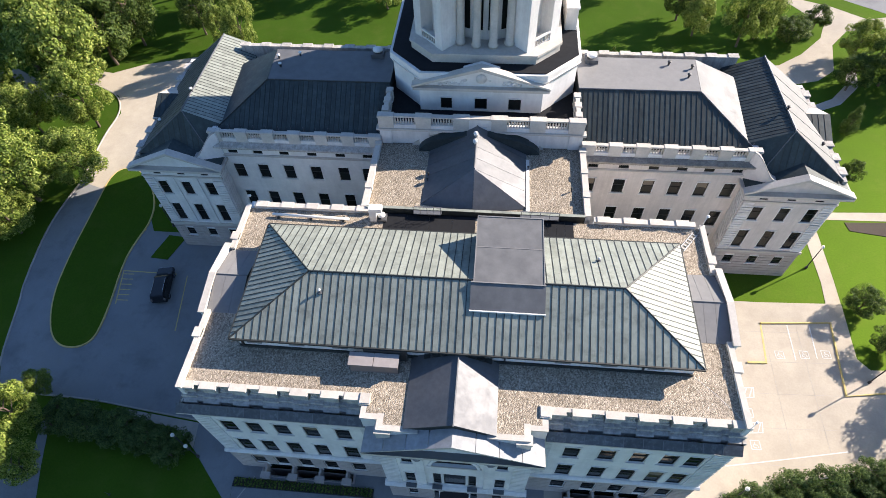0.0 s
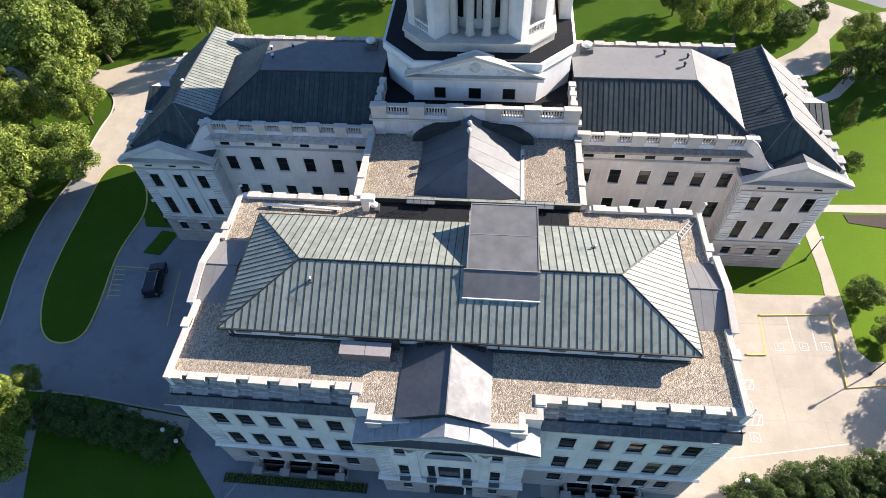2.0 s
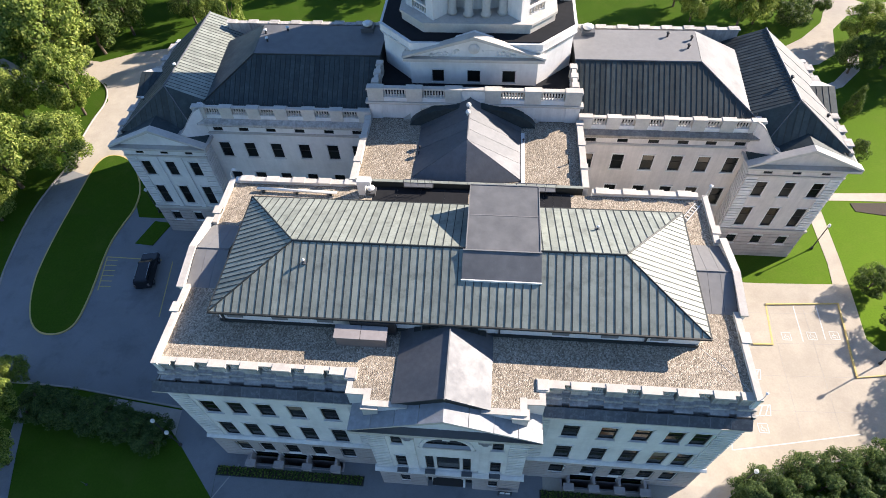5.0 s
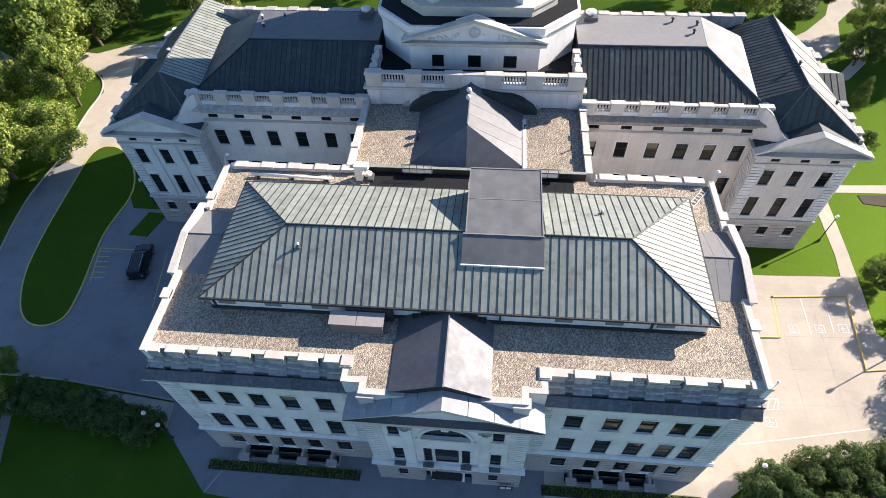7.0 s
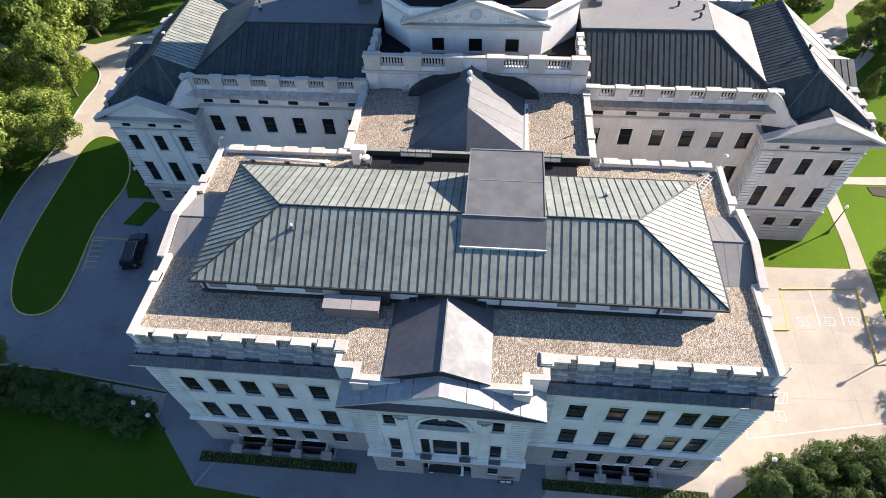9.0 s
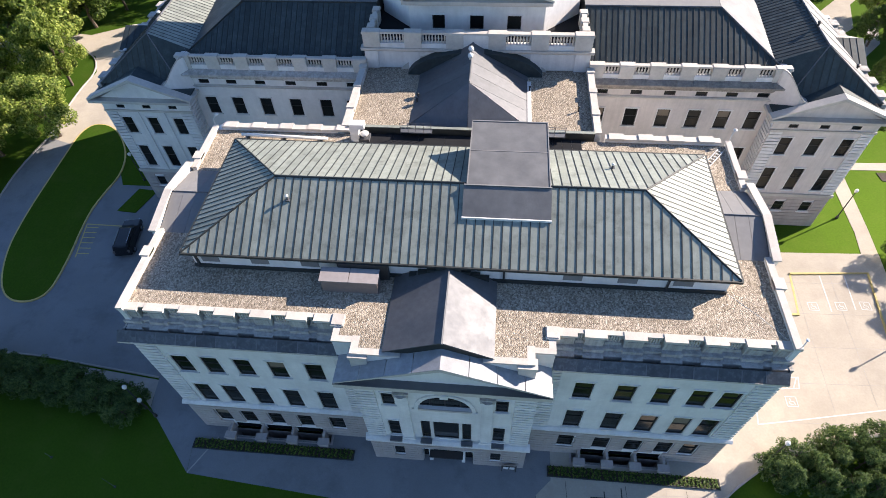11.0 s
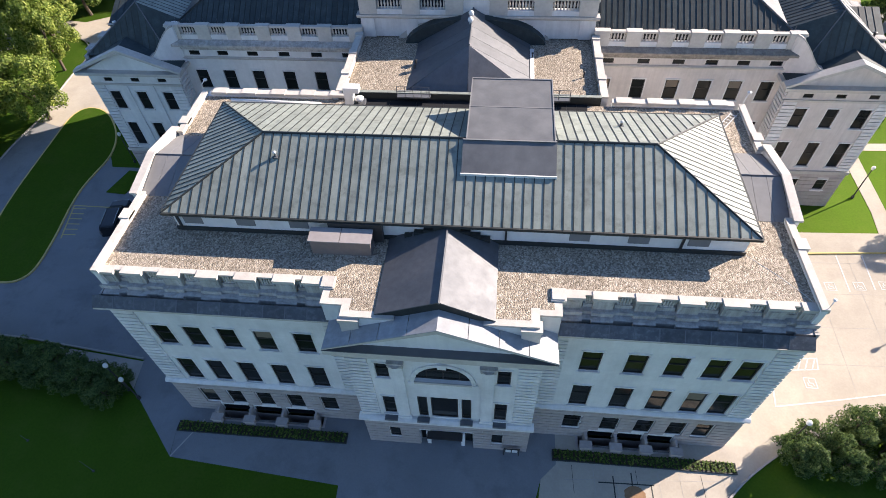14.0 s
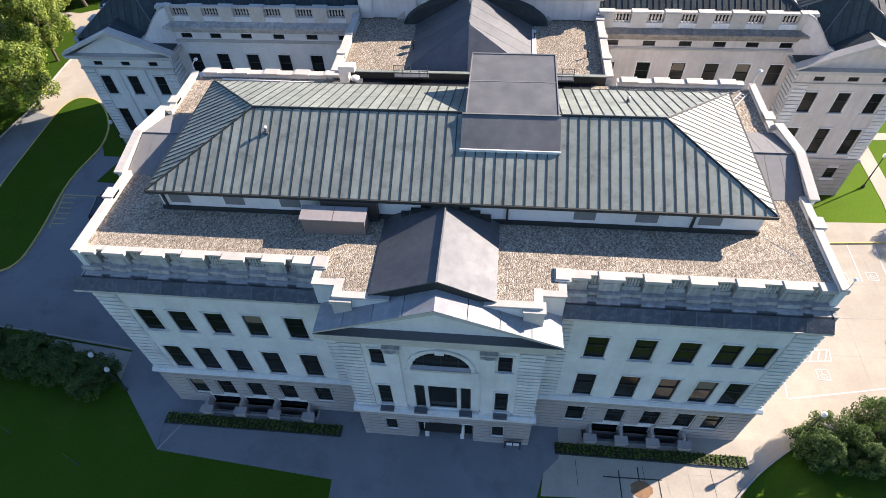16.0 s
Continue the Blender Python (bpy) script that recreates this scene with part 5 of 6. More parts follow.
for i in range(34):
    x = rnd.uniform(-4.2, 4.5)
    top = 24.6 - abs(x - 0.15) * 0.34
    if top > 23.15 and abs(x - 0.15) > 0.8:
        z = rnd.uniform(23.0, top - 0.15)
        s = rnd.uniform(0.12, 0.3)
        lathe(bm, [(s * 0.6, z - s * 0.5), (s, z), (s * 0.5, z + s * 0.6)], x, KY - 0.02, 6, rnd.uniform(0, 3))
tagged(part("carving", bm, STONE_BLOCK, tower, "stone relief carving", smooth=True), kind="stuff")


def octagon(bm, hx, hy, cut, z0, z1, flare=0.0):
    def rg(h, k, c, z):
        p = [(-h + c, -k), (h - c, -k), (h, -k + c), (h, k - c), (h - c, k), (-h + c, k), (-h, k - c), (-h, -k + c)]
        return [bm.verts.new((CXT + x, CYT + y, z)) for x, y in p]
    a, b = rg(hx, hy, cut, z0), rg(hx + flare, hy + flare, cut, z1)
    for i in range(8):
        bm.faces.new((a[i], a[(i + 1) % 8], b[(i + 1) % 8], b[i]))
    bm.faces.new(a[::-1])
    bm.faces.new(b)


bm = bmesh.new()
octagon(bm, 9.75, 9.3, 3.5, 19.6, 23.0)
octagon(bm, 9.8, 9.32, 3.5, 23.0, 23.6, 0.25)
octagon(bm, 10.0, 9.5, 3.5, 23.6, 24.25)
part("corner_block", bm, STONE, tower)
bm = bmesh.new()
octagon(bm, 9.7, 9.2, 3.4, 24.25, 24.35)
part("lower_roof", bm, BLACK_ROOF, tower, "black tar roofing round the drum")
for y in (CYT + 0.5, CYT + 5.0):
    part("corner_pier", boxes((CXT + 8.4, CXT + 9.6, y - 1.9, y + 1.9, 24.35, 26.7), (CXT + 8.3, CXT + 9.7, y - 2.0, y + 2.0, 26.7, 26.9)), STONE_BLOCK, tower)
bm = bmesh.new()
octagon(bm, 7.75, 7.75, 2.5, 24.35, 25.15)
octagon(bm, 7.9, 7.9, 2.55, 25.15, 25.4)
part("drum_plinth", bm, COPING, tower)
bm = bmesh.new()
lathe(bm, [(5.2, 25.4), (5.2, 39.0)], CXT, CYT, 32)
part("drum_wall", bm, STONE, tower)
for k in range(12):
    a = -math.pi / 2 + (k - 0.0) * 2 * math.pi / 24 - math.pi * 2 / 24 * 5.5
    w = part("drum_window", boxes((-0.42, 0.42, -0.06, 0.1, 0, 8.9)), GLASS, tower)
    w.matrix_basis = pose(CXT + math.cos(a) * 5.2, CYT + math.sin(a) * 5.2, 26.5, 0, 0, math.degrees(a) + 90)
col = bmesh.new()
lathe(col, [(0.46, 0), (0.46, 0.15), (0.55, 0.2), (0.55, 0.32), (0.42, 0.4), (0.42, 4.6), (0.35, 10.6), (0.5, 11.0), (0.6, 11.4), (0.6, 11.6)], 0, 0, 14)
col = mesh_of("column", col, COPING, smooth=True)
for k in range(24):
    a = -math.pi / 2 + (k + 0.5) * 2 * math.pi / 24
    if abs(math.sin(2 * a)) < 0.86:
        piece("column", col, tower, CXT + math.cos(a) * 6.5, CYT + math.sin(a) * 6.5, 25.4)
for k in range(4):
    a = math.pi / 4 + k * math.pi / 2
    q = part("corner_aedicule", boxes((-2.2, -1.1, -1.3, 1.2, 0, 11.6), (1.1, 2.2, -1.3, 1.2, 0, 11.6), (-1.1, 1.1, 0.2, 1.2, 0, 11.6), (-1.1, 1.1, -1.3, 0.2, 5.6, 11.6), (-1.1, 1.1, -1.2, 0.2, 0, 0.25), (-1.1, 1.1, -1.3, -1.1, 0.85, 1.05)), STONE_BLOCK, tower, "stone corner niche with an arch")
    q.matrix_basis = pose(CXT + math.cos(a) * 6.95, CYT + math.sin(a) * 6.95, 25.4, 0, 0, math.degrees(a) + 90)
    for i in range(5):
        piece("baluster", BALUSTER, q, -0.8 + i * 0.4, -1.2, 0.2, 0, 0.9, 0.9, 0.8)
    bm = bmesh.new()
    for i in range(8):
        u, v2 = math.pi * i / 8, math.pi * (i + 1) / 8
        c = math.sin((u + v2) / 2) * 1.1
        x0, x1 = sorted((math.cos(u) * 1.1, math.cos(v2) * 1.1))
        if 1.1 - c > 0.02:
            box(bm, x0, x1, -1.3, 0.2, 4.5 + c, 5.6)
    part("niche_arch", bm, STONE_BLOCK, q)
bm = bmesh.new()
lathe(bm, [(7.2, 37.0), (7.3, 37.6), (7.8, 38.2), (7.8, 38.6), (6.3, 38.9), (6.3, 40.4), (6.6, 40.6), (6.1, 41.0)], CXT, CYT, 32)
part("drum_cornice", bm, COPING, tower)
bm = bmesh.new()
lathe(bm, [(6.0 * math.cos(u), 41.0 + 6.4 * math.sin(u)) for u in [i * math.pi / 2 / 9 for i in range(9)]] + [(0.9, 47.4)], CXT, CYT, 32)
part("dome", bm, DARK_COPPER, tower, "dark copper dome", smooth=True)

# ---- wings of the main block ----
WY, WYB, WCOR = 26.0, 41.0, 15.6
WING_SCALE, WING_ORIGIN, WING_FOOT = 0.977, Vector((0.053, -0.481, 1.272)), -1.31


def wing(s):
    """s = -1 for the western, 1 for the eastern wing."""
    west = s < 0
    # The east wing's stone carries the bounced light in its colour
    ST = STONE if west else BOUNCE_STONE
    X0, X1 = (10.3, 30.4) if west else (10.8, 29.7)
    w = thing("capitol_wing", "pale limestone wing with dark copper roof in the tower's shade" if west else "limestone wing tinted pink for warm bounced light, with dark copper standing-seam roof", "building", group="wings")
    w.location, w.scale = WING_ORIGIN, (WING_SCALE,) * 3
    def bx(x0, x1, *r):
        return (*sorted((s * x0, s * x1)), *r)
    xs = (15.55, 18.85, 22.1, 25.2, 28.15) if west else (16.0, 19.2, 22.2, 25.05, 27.95)
    zs = ((10.75, 12.9), (5.6, 8.3), (1.6, 4.2))
    hs = [(*sorted((s * (x - 0.62), s * (x + 0.62))), a, b) for x in xs for a, b in zs]
    at = [(*sorted((s * (x - 0.55), s * (x + 0.55))), 14.55, 15.05) for x in ((12.4, *xs) if west else (12.7, *xs))]
    hs2 = [(*sorted((s * 12.1, s * 13.3)), a, b) for a, b in zs]
    hs += hs2
    bm = bmesh.new()
    u = sorted((s * X0, s * X1))
    pierced(bm, u[0], u[1], WING_FOOT, WCOR, hs + at, WY, WY + 0.7)
    part("wall", boxes((*sorted((s * X0, s * X1)), WYB - 0.7, WYB, WING_FOOT, WCOR + 1.5)), ST, w)
    part("wall", bm, ST, w, "pale limestone wall")
    for i, h in enumerate(hs):
        window(w, (h[0] + h[1]) / 2, h[2], h[1] - h[0], h[3] - h[2], WY, blind=(s > 0 and h[2] > 10 and i % 6 == 3))
    for h in at:
        window(w, (h[0] + h[1]) / 2, h[2], h[1] - h[0], h[3] - h[2], WY, sill=False, style="plain")
    bm = bmesh.new()
    prism(bm, [(WY + 0.1, 14.2), (WY - 0.15, 14.2), (WY - 0.22, 14.35), (WY - 0.1, 14.45), (WY + 0.1, 14.45)], "x", *u)
    part("string_course", bm, COPING, w)
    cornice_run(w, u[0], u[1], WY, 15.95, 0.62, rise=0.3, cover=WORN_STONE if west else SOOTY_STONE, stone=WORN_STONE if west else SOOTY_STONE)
    balustrade(w, *sorted((s * (X0 + 0.3), s * (X1 - 0.2))), WY + 0.3, 16.2, 6, 1.5, pier=1.35, deep=0.45, base=0.5)
    # roof: seamed front slope and end hip, flat deck behind
    BZ, BRY, BYB = 20.45, 31.9, 37.8
    ey, ez = WY + 0.9, 17.2
    xi, xe, xh = X0 - 0.2, X1 - 0.7, X1 - 6.3
    r = part("roof", boxes(bx(X0, X1 - 0.9, ey + 0.2, WYB - 0.5, 16.4, 17.1)), SEAM, w, "dark copper standing-seam roof")
    pts = [(s * xe, ey, ez), (s * xi, ey, ez), (s * xi, BRY, BZ), (s * xh, BRY, BZ)]
    seamed(r, DARK_COPPER, pts if west else [pts[1], pts[0], pts[3], pts[2]], 0.54)
    bm = bmesh.new()
    prism(bm, [(ey + 0.3, 17.0), (BRY + 0.1, BZ - 0.1), (BYB, BZ - 0.1), (WYB - 0.7, 18.2), (WYB - 0.7, 17.0)], "x", *sorted((s * xi, s * (xh - 0.2))))
    part("roof_body", bm, SEAM, r)
    bm = bmesh.new()
    def sl(p):
        p = [(s * x, y, z) for x, y, z in p]
        slab(bm, p if s > 0 else p[::-1], 0.08)
    sl([(xi, BRY, BZ), (xh, BRY, BZ), (xh + 0.4, BYB, BZ - 0.05), (xi, BYB, BZ - 0.05)])
    sl([(xi, BYB + 0.03, BZ - 0.05), (xh + 0.4, BYB + 0.03, BZ - 0.05), (xh + 2.5, WYB - 0.6, 18.3), (xi, WYB - 0.6, 18.3)])
    # West deck takes a darker material that paints in the tower's shade
    part("flat_deck", bm, MEMBRANE if west else FLAT_ROOF, r, "flat roofing darkened for the tower's shade" if west else "pale flat roofing")
    bm = bmesh.new()
    sl([(xh + 0.03, BRY, BZ), (xe + 0.03, ey, ez), (xe + 0.4, 32, 17.6), (xe, BYB + 0.5, 17.9), (xh + 0.43, BYB, BZ - 0.05)])
    # Pale on the sunlit east hip, dark on the shaded west: light set by material
    part("end_hip", bm, SUN_SIDE_METAL if not west else DARK_COPPER, r, "sheet-metal end hip")
    bm = bmesh.new()
    rod(bm, (s * xi, BRY, BZ + 0.03), (s * xh, BRY, BZ + 0.03), 0.08)
    rod(bm, (s * xh, BRY, BZ + 0.03), (s * xe, ey, ez + 0.05), 0.08)
    part("ridge_cap", bm, PALE_METAL if not west else SEAM, r)
    for i in range(14):
        x = X0 + 0.6 + i * (X1 - X0 - 1.6) / 13
        q = bmesh.new()
        rod(q, (s * x, ey + 0.1, ez), (s * x, ey + 0.1, ez + 0.75), 0.028)
        part("snow_guard", q, PALE_METAL, r)
    # back parapet
    part("back_parapet", boxes(bx(X0, X1, WYB - 0.4, WYB + 0.2, 17.1, 18.9)), WORN_STONE, w)
    for i in range(8):
        x = X0 + 1.0 + i * (X1 - X0 - 1.5) / 7
        part("pedestal", boxes(bx(x - 0.6, x + 0.6, WYB - 0.5, WYB + 0.3, 18.9, 19.0)), WORN_STONE, w)
    # end pavilion
    P0, P1 = (29.83, 39.5) if west else (29.2, 38.9)
    PYF, PC, PA = 24.2, 13.29, 16.29
    PYB = 42.6 if west else 40.6
    c = (P0 + P1) / 2
    px = [c - 2.9, c, c + 2.9]
    pz = ((9.1, 11.28), (4.25, 7.3), (1.1, 2.5))
    ph = [(*sorted((s * (x - 0.55), s * (x + 0.55))), a, b) for x in px for a, b in pz]
    pat = [(*sorted((s * (x - 0.45), s * (x + 0.45))), 12.44, 12.88) for x in px]
    bm = bmesh.new()
    v = sorted((s * P0, s * P1))
    pierced(bm, v[0], v[1], WING_FOOT, PC, ph + pat, PYF, PYF + 0.7)
    sd = [(y - 0.6, y + 0.6, a, b) for y in (27.6, 31, 35, 38.6) for a, b in pz]
    pierced(bm, PYF + 0.7, PYB + 0.2, WING_FOOT, PC, sd, *sorted((s * P1, s * (P1 - 0.7))), axis="y")
    box(bm, *sorted((s * P0, s * (P0 + 0.7))), PYF + 0.7, WY - 0.003, WING_FOOT, PC + 0.5)
    box(bm, *v, PYB + 0.2, PYB + 0.8, WING_FOOT, PC + 1.5)
    part("pavilion_wall", bm, ST, w)
    for h in ph:
        window(w, (h[0] + h[1]) / 2, h[2], h[1] - h[0], h[3] - h[2], PYF)
    for h in pat:
        window(w, (h[0] + h[1]) / 2, h[2], h[1] - h[0], h[3] - h[2], PYF, sill=False, style="plain")
    for h in sd:
        window(w, s * (P1 - 0.06), h[2], h[1] - h[0], h[3] - h[2], (h[0] + h[1]) / 2, rz=90 * s)
    bm = bmesh.new()
    ashlar(w, v[0], v[1], PYF, WING_FOOT, 3.35, ph, 0.5, 1.5, 0.1, bm, 0.03, 0.01)
    tagged(part("granite_base", bm, GRANITE, w, "pinkish grey granite base", fix=False), kind="stuff")
    part("string_course", boxes((v[0] - 0.15, v[1] + 0.15, PYF - 0.2, PYF + 0.01, 3.35, 3.7)), COPING, w)
    part("string_course", boxes((v[0] - 0.1, v[1] + 0.1, PYF - 0.14, PYF + 0.01, 12.05, 12.25)), COPING, w)
    if west:
        for x in (c - 1.45, c + 1.45):
            part("pilaster", boxes(bx(x - 0.3, x + 0.3, PYF - 0.12, PYF + 0.01, 3.71, 12.04)), STONE_BLOCK, w)
    quoins(w, s * (P0 + 0.62), PYF, 3.75, 12.05, w=1.2)
    quoins(w, s * (P1 - 0.62), PYF, 3.75, 12.05, w=1.2)
    quoins(w, s * P1, PYF + 0.7, WING_FOOT, 12.95, w=1.3, face="right" if s > 0 else "left")
    quoins(w, s * P0, PYF + 0.9, 3.75, 12.95, w=1.6, face="left" if s > 0 else "right")
    bm = boxes((v[0] - 0.3, v[1] + 0.3, PYF - 0.3, PYB + 0.6, PC, PC + 0.25), (v[0] - 0.75, v[1] + 0.75, PYF - 0.8, PYB + 1.0, PC + 0.25, PC + 0.55))
    part("pavilion_cornice", bm, COPING, w)
    m = s * c
    bm = bmesh.new()
    prism(bm, [(v[0] + 0.3, PC + 0.55), (v[1] - 0.3, PC + 0.55), (m, PA - 0.25)], "y", PYF - 0.1, PYF + 0.9)
    part("tympanum", bm, ST, w, "plain stone pediment")
    bm = bmesh.new()
    for e in (v[0] - 0.8, v[1] + 0.8):
        q = [bm.verts.new((a, y, z)) for y in (PYF - 0.75, PYF + 0.15) for a, z in ((m, PA - 0.2), (e, PC + 0.52), (e, PC + 0.75), (m, PA + 0.15))]
        for f in ((0, 1, 2, 3), (7, 6, 5, 4), (0, 4, 5, 1), (1, 5, 6, 2), (2, 6, 7, 3), (3, 7, 4, 0)):
            bm.faces.new([q[i] for i in f])
    part("raking_cornice", bm, COPING, w)
    # stone parapet sweeping down from the balustrade to the pediment
    for nm, mt, lift, g in (("swept_parapet", ST, -0.15, 0.0), ("swept_coping", WORN_STONE, 0.0, 0.07)):
        bm = bmesh.new()
        rows = []
        for i in range(15):
            f = i / 14
            x, y0 = s * (P0 - 0.55 + i * 0.21), WY - 0.1 - 1.45 * min(1, f * 1.6)
            z = 15.2 + 2.55 * (0.5 + 0.5 * math.cos(math.pi * f)) ** 1.1 + lift
            z0 = PC + 0.5 if lift else z - 0.147
            rows.append([bm.verts.new(p) for p in ((x, y0 - g, z0), (x, y0 + 0.6 + g, z0), (x, y0 + 0.6 + g, z), (x, y0 - g, z))])
        for p, q in zip(rows, rows[1:]):
            for k in range(4):
                bm.faces.new((p[k], p[(k + 1) % 4], q[(k + 1) % 4], q[k]))
        bm.faces.new(rows[0])
        bm.faces.new(rows[-1][::-1])
        part(nm, bm, mt, w)
    part("blocking", boxes(bx(P0 - 0.5, P0 + 0.1, WY - 0.2, WY + 1.2, 15.5, 17.5)), ST, w)
    # pavilion roof, ridge running back, hipped to the front
    XR, ZR = P0 + 3.3, 19.2
    xi2, xo, zi, zo = P0 - 1.0, P1 - 0.35, 17.5, 14.8
    YF, YB, YR = PYF + 0.95, PYB, 27.6
    xf = P0 + 0.5
    r2 = part("pavilion_roof", boxes(bx(P0 + 0.2, P1 - 0.7, PYF + 0.95, PYB - 0.2, PC + 0.5, PC + 0.9)), SEAM, w, "pavilion roof of standing-seam copper")
    # Each pavilion's sunward slope gets paler metal; the sun's effect is in the colour
    inner = [(s * xi2, YB, zi), (s * xi2, YR - 0.2, zi), (s * XR, YR, ZR), (s * XR, YB, ZR)]
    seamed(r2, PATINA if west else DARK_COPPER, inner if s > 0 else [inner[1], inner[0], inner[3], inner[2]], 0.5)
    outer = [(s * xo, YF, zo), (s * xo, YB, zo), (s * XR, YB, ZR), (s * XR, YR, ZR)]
    seamed(r2, DARK_COPPER if west else SUN_SIDE_METAL, outer if s > 0 else [outer[1], outer[0], outer[3], outer[2]], 0.8 if west else 3.1)
    front = [(s * xf, YF, zo), (s * xo, YF, zo), (s * XR, YR, ZR), (s * XR, YR, ZR)]
    seamed(r2, DARK_COPPER, front if s > 0 else [front[1], front[0], front[2], front[3]], 0.66)
    bm = bmesh.new()
    q = [(s * xf, YF, zo), (s * XR, YR, ZR), (s * xi2, YR - 0.2, zi), (s * xi2, YF + 1.6, 16.2)]
    slab(bm, q[:3] if s > 0 else q[2::-1], 0.06)
    slab(bm, [q[0], q[2], q[3]] if s > 0 else [q[3], q[2], q[0]], 0.06)
    part("corner_slope", bm, DARK_COPPER, r2)
    bm = bmesh.new()
    rod(bm, (s * XR, YR, ZR + 0.03), (s * XR, YB, ZR + 0.03), 0.09)
    rod(bm, (s * XR, YR, ZR + 0.03), (s * xo, YF, zo + 0.03), 0.06)
    rod(bm, (s * XR, YR, ZR + 0.03), (s * xf, YF, zo + 0.03), 0.06)
    part("ridge_cap", bm, LEAD, r2)
    bm = bmesh.new()
    prism(bm, [(s * (P0 - 1.0), 16.6), (s * (P1 - 0.6), 14.7), (s * XR, ZR - 0.12), (s * xi2, zi - 0.1)], "y", YR + 0.1, YB)
    part("roof_body", bm, SEAM, r2)
    # small gable behind the pediment
    bm = bmesh.new()
    for e in (-1, 1):
        pts = [(m, PYF + 0.1, PA + 0.12), (m + e * 5.3, PYF + 0.1, PC + 0.72), (m + e * 5.3, PYF + 2.6, PC + 0.72), (m, PYF + 5.0, PA + 0.12)]
        slab(bm, pts if e > 0 else pts[::-1], 0.05)
    part("pediment_roof", bm, DARK_COPPER, r2)
    # outer parapet with pedestals
    X = s * (P1 - 0.1)
    part("side_parapet", boxes((X - 0.24, X + 0.24, PYF + 1.0, PYB + 0.4, PC + 0.55, PC + 1.4)), WORN_STONE, w)
    for i in range(7):
        y = 26.6 + i * (PYB - 27.6) / 6
        part("pedestal", boxes((X - 0.36, X + 0.36, y - 0.5, y + 0.5, PC + 0.55, PC + 1.52), (X - 0.42, X + 0.42, y - 0.56, y + 0.56, PC + 1.52, PC + 1.66)), WORN_STONE, w)
    bm = bmesh.new()
    prism(bm, [(31.2, PC + 1.5), (37.2, PC + 1.5), (34.2, PC + 2.9)], "x", *sorted((s * (P1 - 3.4), s * (P1 + 0.35))))
    part("side_pediment", bm, COPING, w)
    seamed(r2, DARK_COPPER, [(s * (P1 - 3.5), 31.0, PC + 1.55), (s * (P1 + 0.35), 31.0, PC + 1.55), (s * (P1 + 0.35), 34.2, PC + 2.96), (s * (P1 - 3.5), 34.2, PC + 2.96)], 0.6)
    # vents and urns on the roofs
    for (x, y, z) in ((X1 - 9.0, 36.6, BZ), (X1 - 7.2, 34.4, BZ), (X1 - 6.6, 36.0, BZ), (XR, 31.0, ZR), (P1 - 1.6, 29.6, 15.6)):
        b = thing("roof_vent", "small capped pipe vent on the roof", "vent", *(WING_ORIGIN + Vector((s * x, y, z - 0.05)) * WING_SCALE), "roof vents")
        q = bmesh.new()
        rod(q, (0, 0, 0), (0, 0, 0.45), 0.11, n=8)
        part("pipe", q, DARK_METAL, b)
        q = bmesh.new()
        lathe(q, [(0.19, 0.4), (0.2, 0.5), (0.06, 0.56)], 0, 0, 8)
        part("cap", q, DARK_METAL if s > 0 else METAL_WHITE, b)
    e = thing("exhaust_fan", "white mushroom exhaust fan on the flat roof", "exhaust fan", *(WING_ORIGIN + Vector((s * 12.2, BYB - 0.7, BZ - 0.06)) * WING_SCALE))
    q = bmesh.new()
    lathe(q, [(0.35, 0), (0.35, 0.6), (0.55, 0.66), (0.58, 0.84), (0.35, 0.98), (0.08, 1.02)], 0, 0, 14)
    part("hood", q, METAL_WHITE, e, smooth=True)
    part("curb", boxes((-0.7, 0.7, -0.7, 0.7, 0, 0.5)), PALE_METAL, e)
    return w


wing(-1)
wing(1)


# ---- trees, shrubs ----
def crown_mesh(seed, mat, r=1.0, h=1.0, clumps=46, leaves=70, leaf=0.05, low=0.25, cone=0.0):
    """Leaves in uneven clumps round a crown one unit wide and high; the base of the crown is at z = low."""
    rnd = random.Random(seed)
    bm_v, bm_f = [], []
    for c in range(clumps):
        a, u = rnd.uniform(0, 6.283), rnd.uniform(0.0, 1.0)
        zz = low + (1 - low) * u
        prof = math.sin(math.pi * min(1, 0.12 + 0.88 * u)) ** 0.6 * (1 - cone * u)
        rr = 0.5 * prof * math.sqrt(rnd.uniform(0.25, 1.0)) * rnd.uniform(0.8, 1.1)
        cx, cy, cz = math.cos(a) * rr, math.sin(a) * rr, zz
        s = rnd.uniform(0.07, 0.15)
        for k in range(leaves):
            d = Vector((rnd.gauss(0, 1), rnd.gauss(0, 1), rnd.gauss(0, 0.75))).normalized() * s * rnd.uniform(0.7, 1.0)
            p = Vector((cx, cy, cz)) + d
            n = (d.normalized() + Vector((rnd.gauss(0, 0.35), rnd.gauss(0, 0.35), 0.25 + rnd.gauss(0, 0.3)))).normalized()
            t = n.orthogonal().normalized()
            t = Matrix.Rotation(rnd.uniform(0, 6.28), 3, n) @ t
            b = n.cross(t)
            l, w = leaf * rnd.uniform(0.7, 1.4), leaf * rnd.uniform(0.4, 0.8)
            i = len(bm_v)
            bm_v += [p - t * l, p - b * w, p + t * l, p + b * w]
            bm_f.append((i, i + 1, i + 2, i + 3))
    me = bpy.data.meshes.new("crown")
    me.from_pydata([tuple(v) for v in bm_v], [], bm_f)
    me.materials.append(mat)
    return me


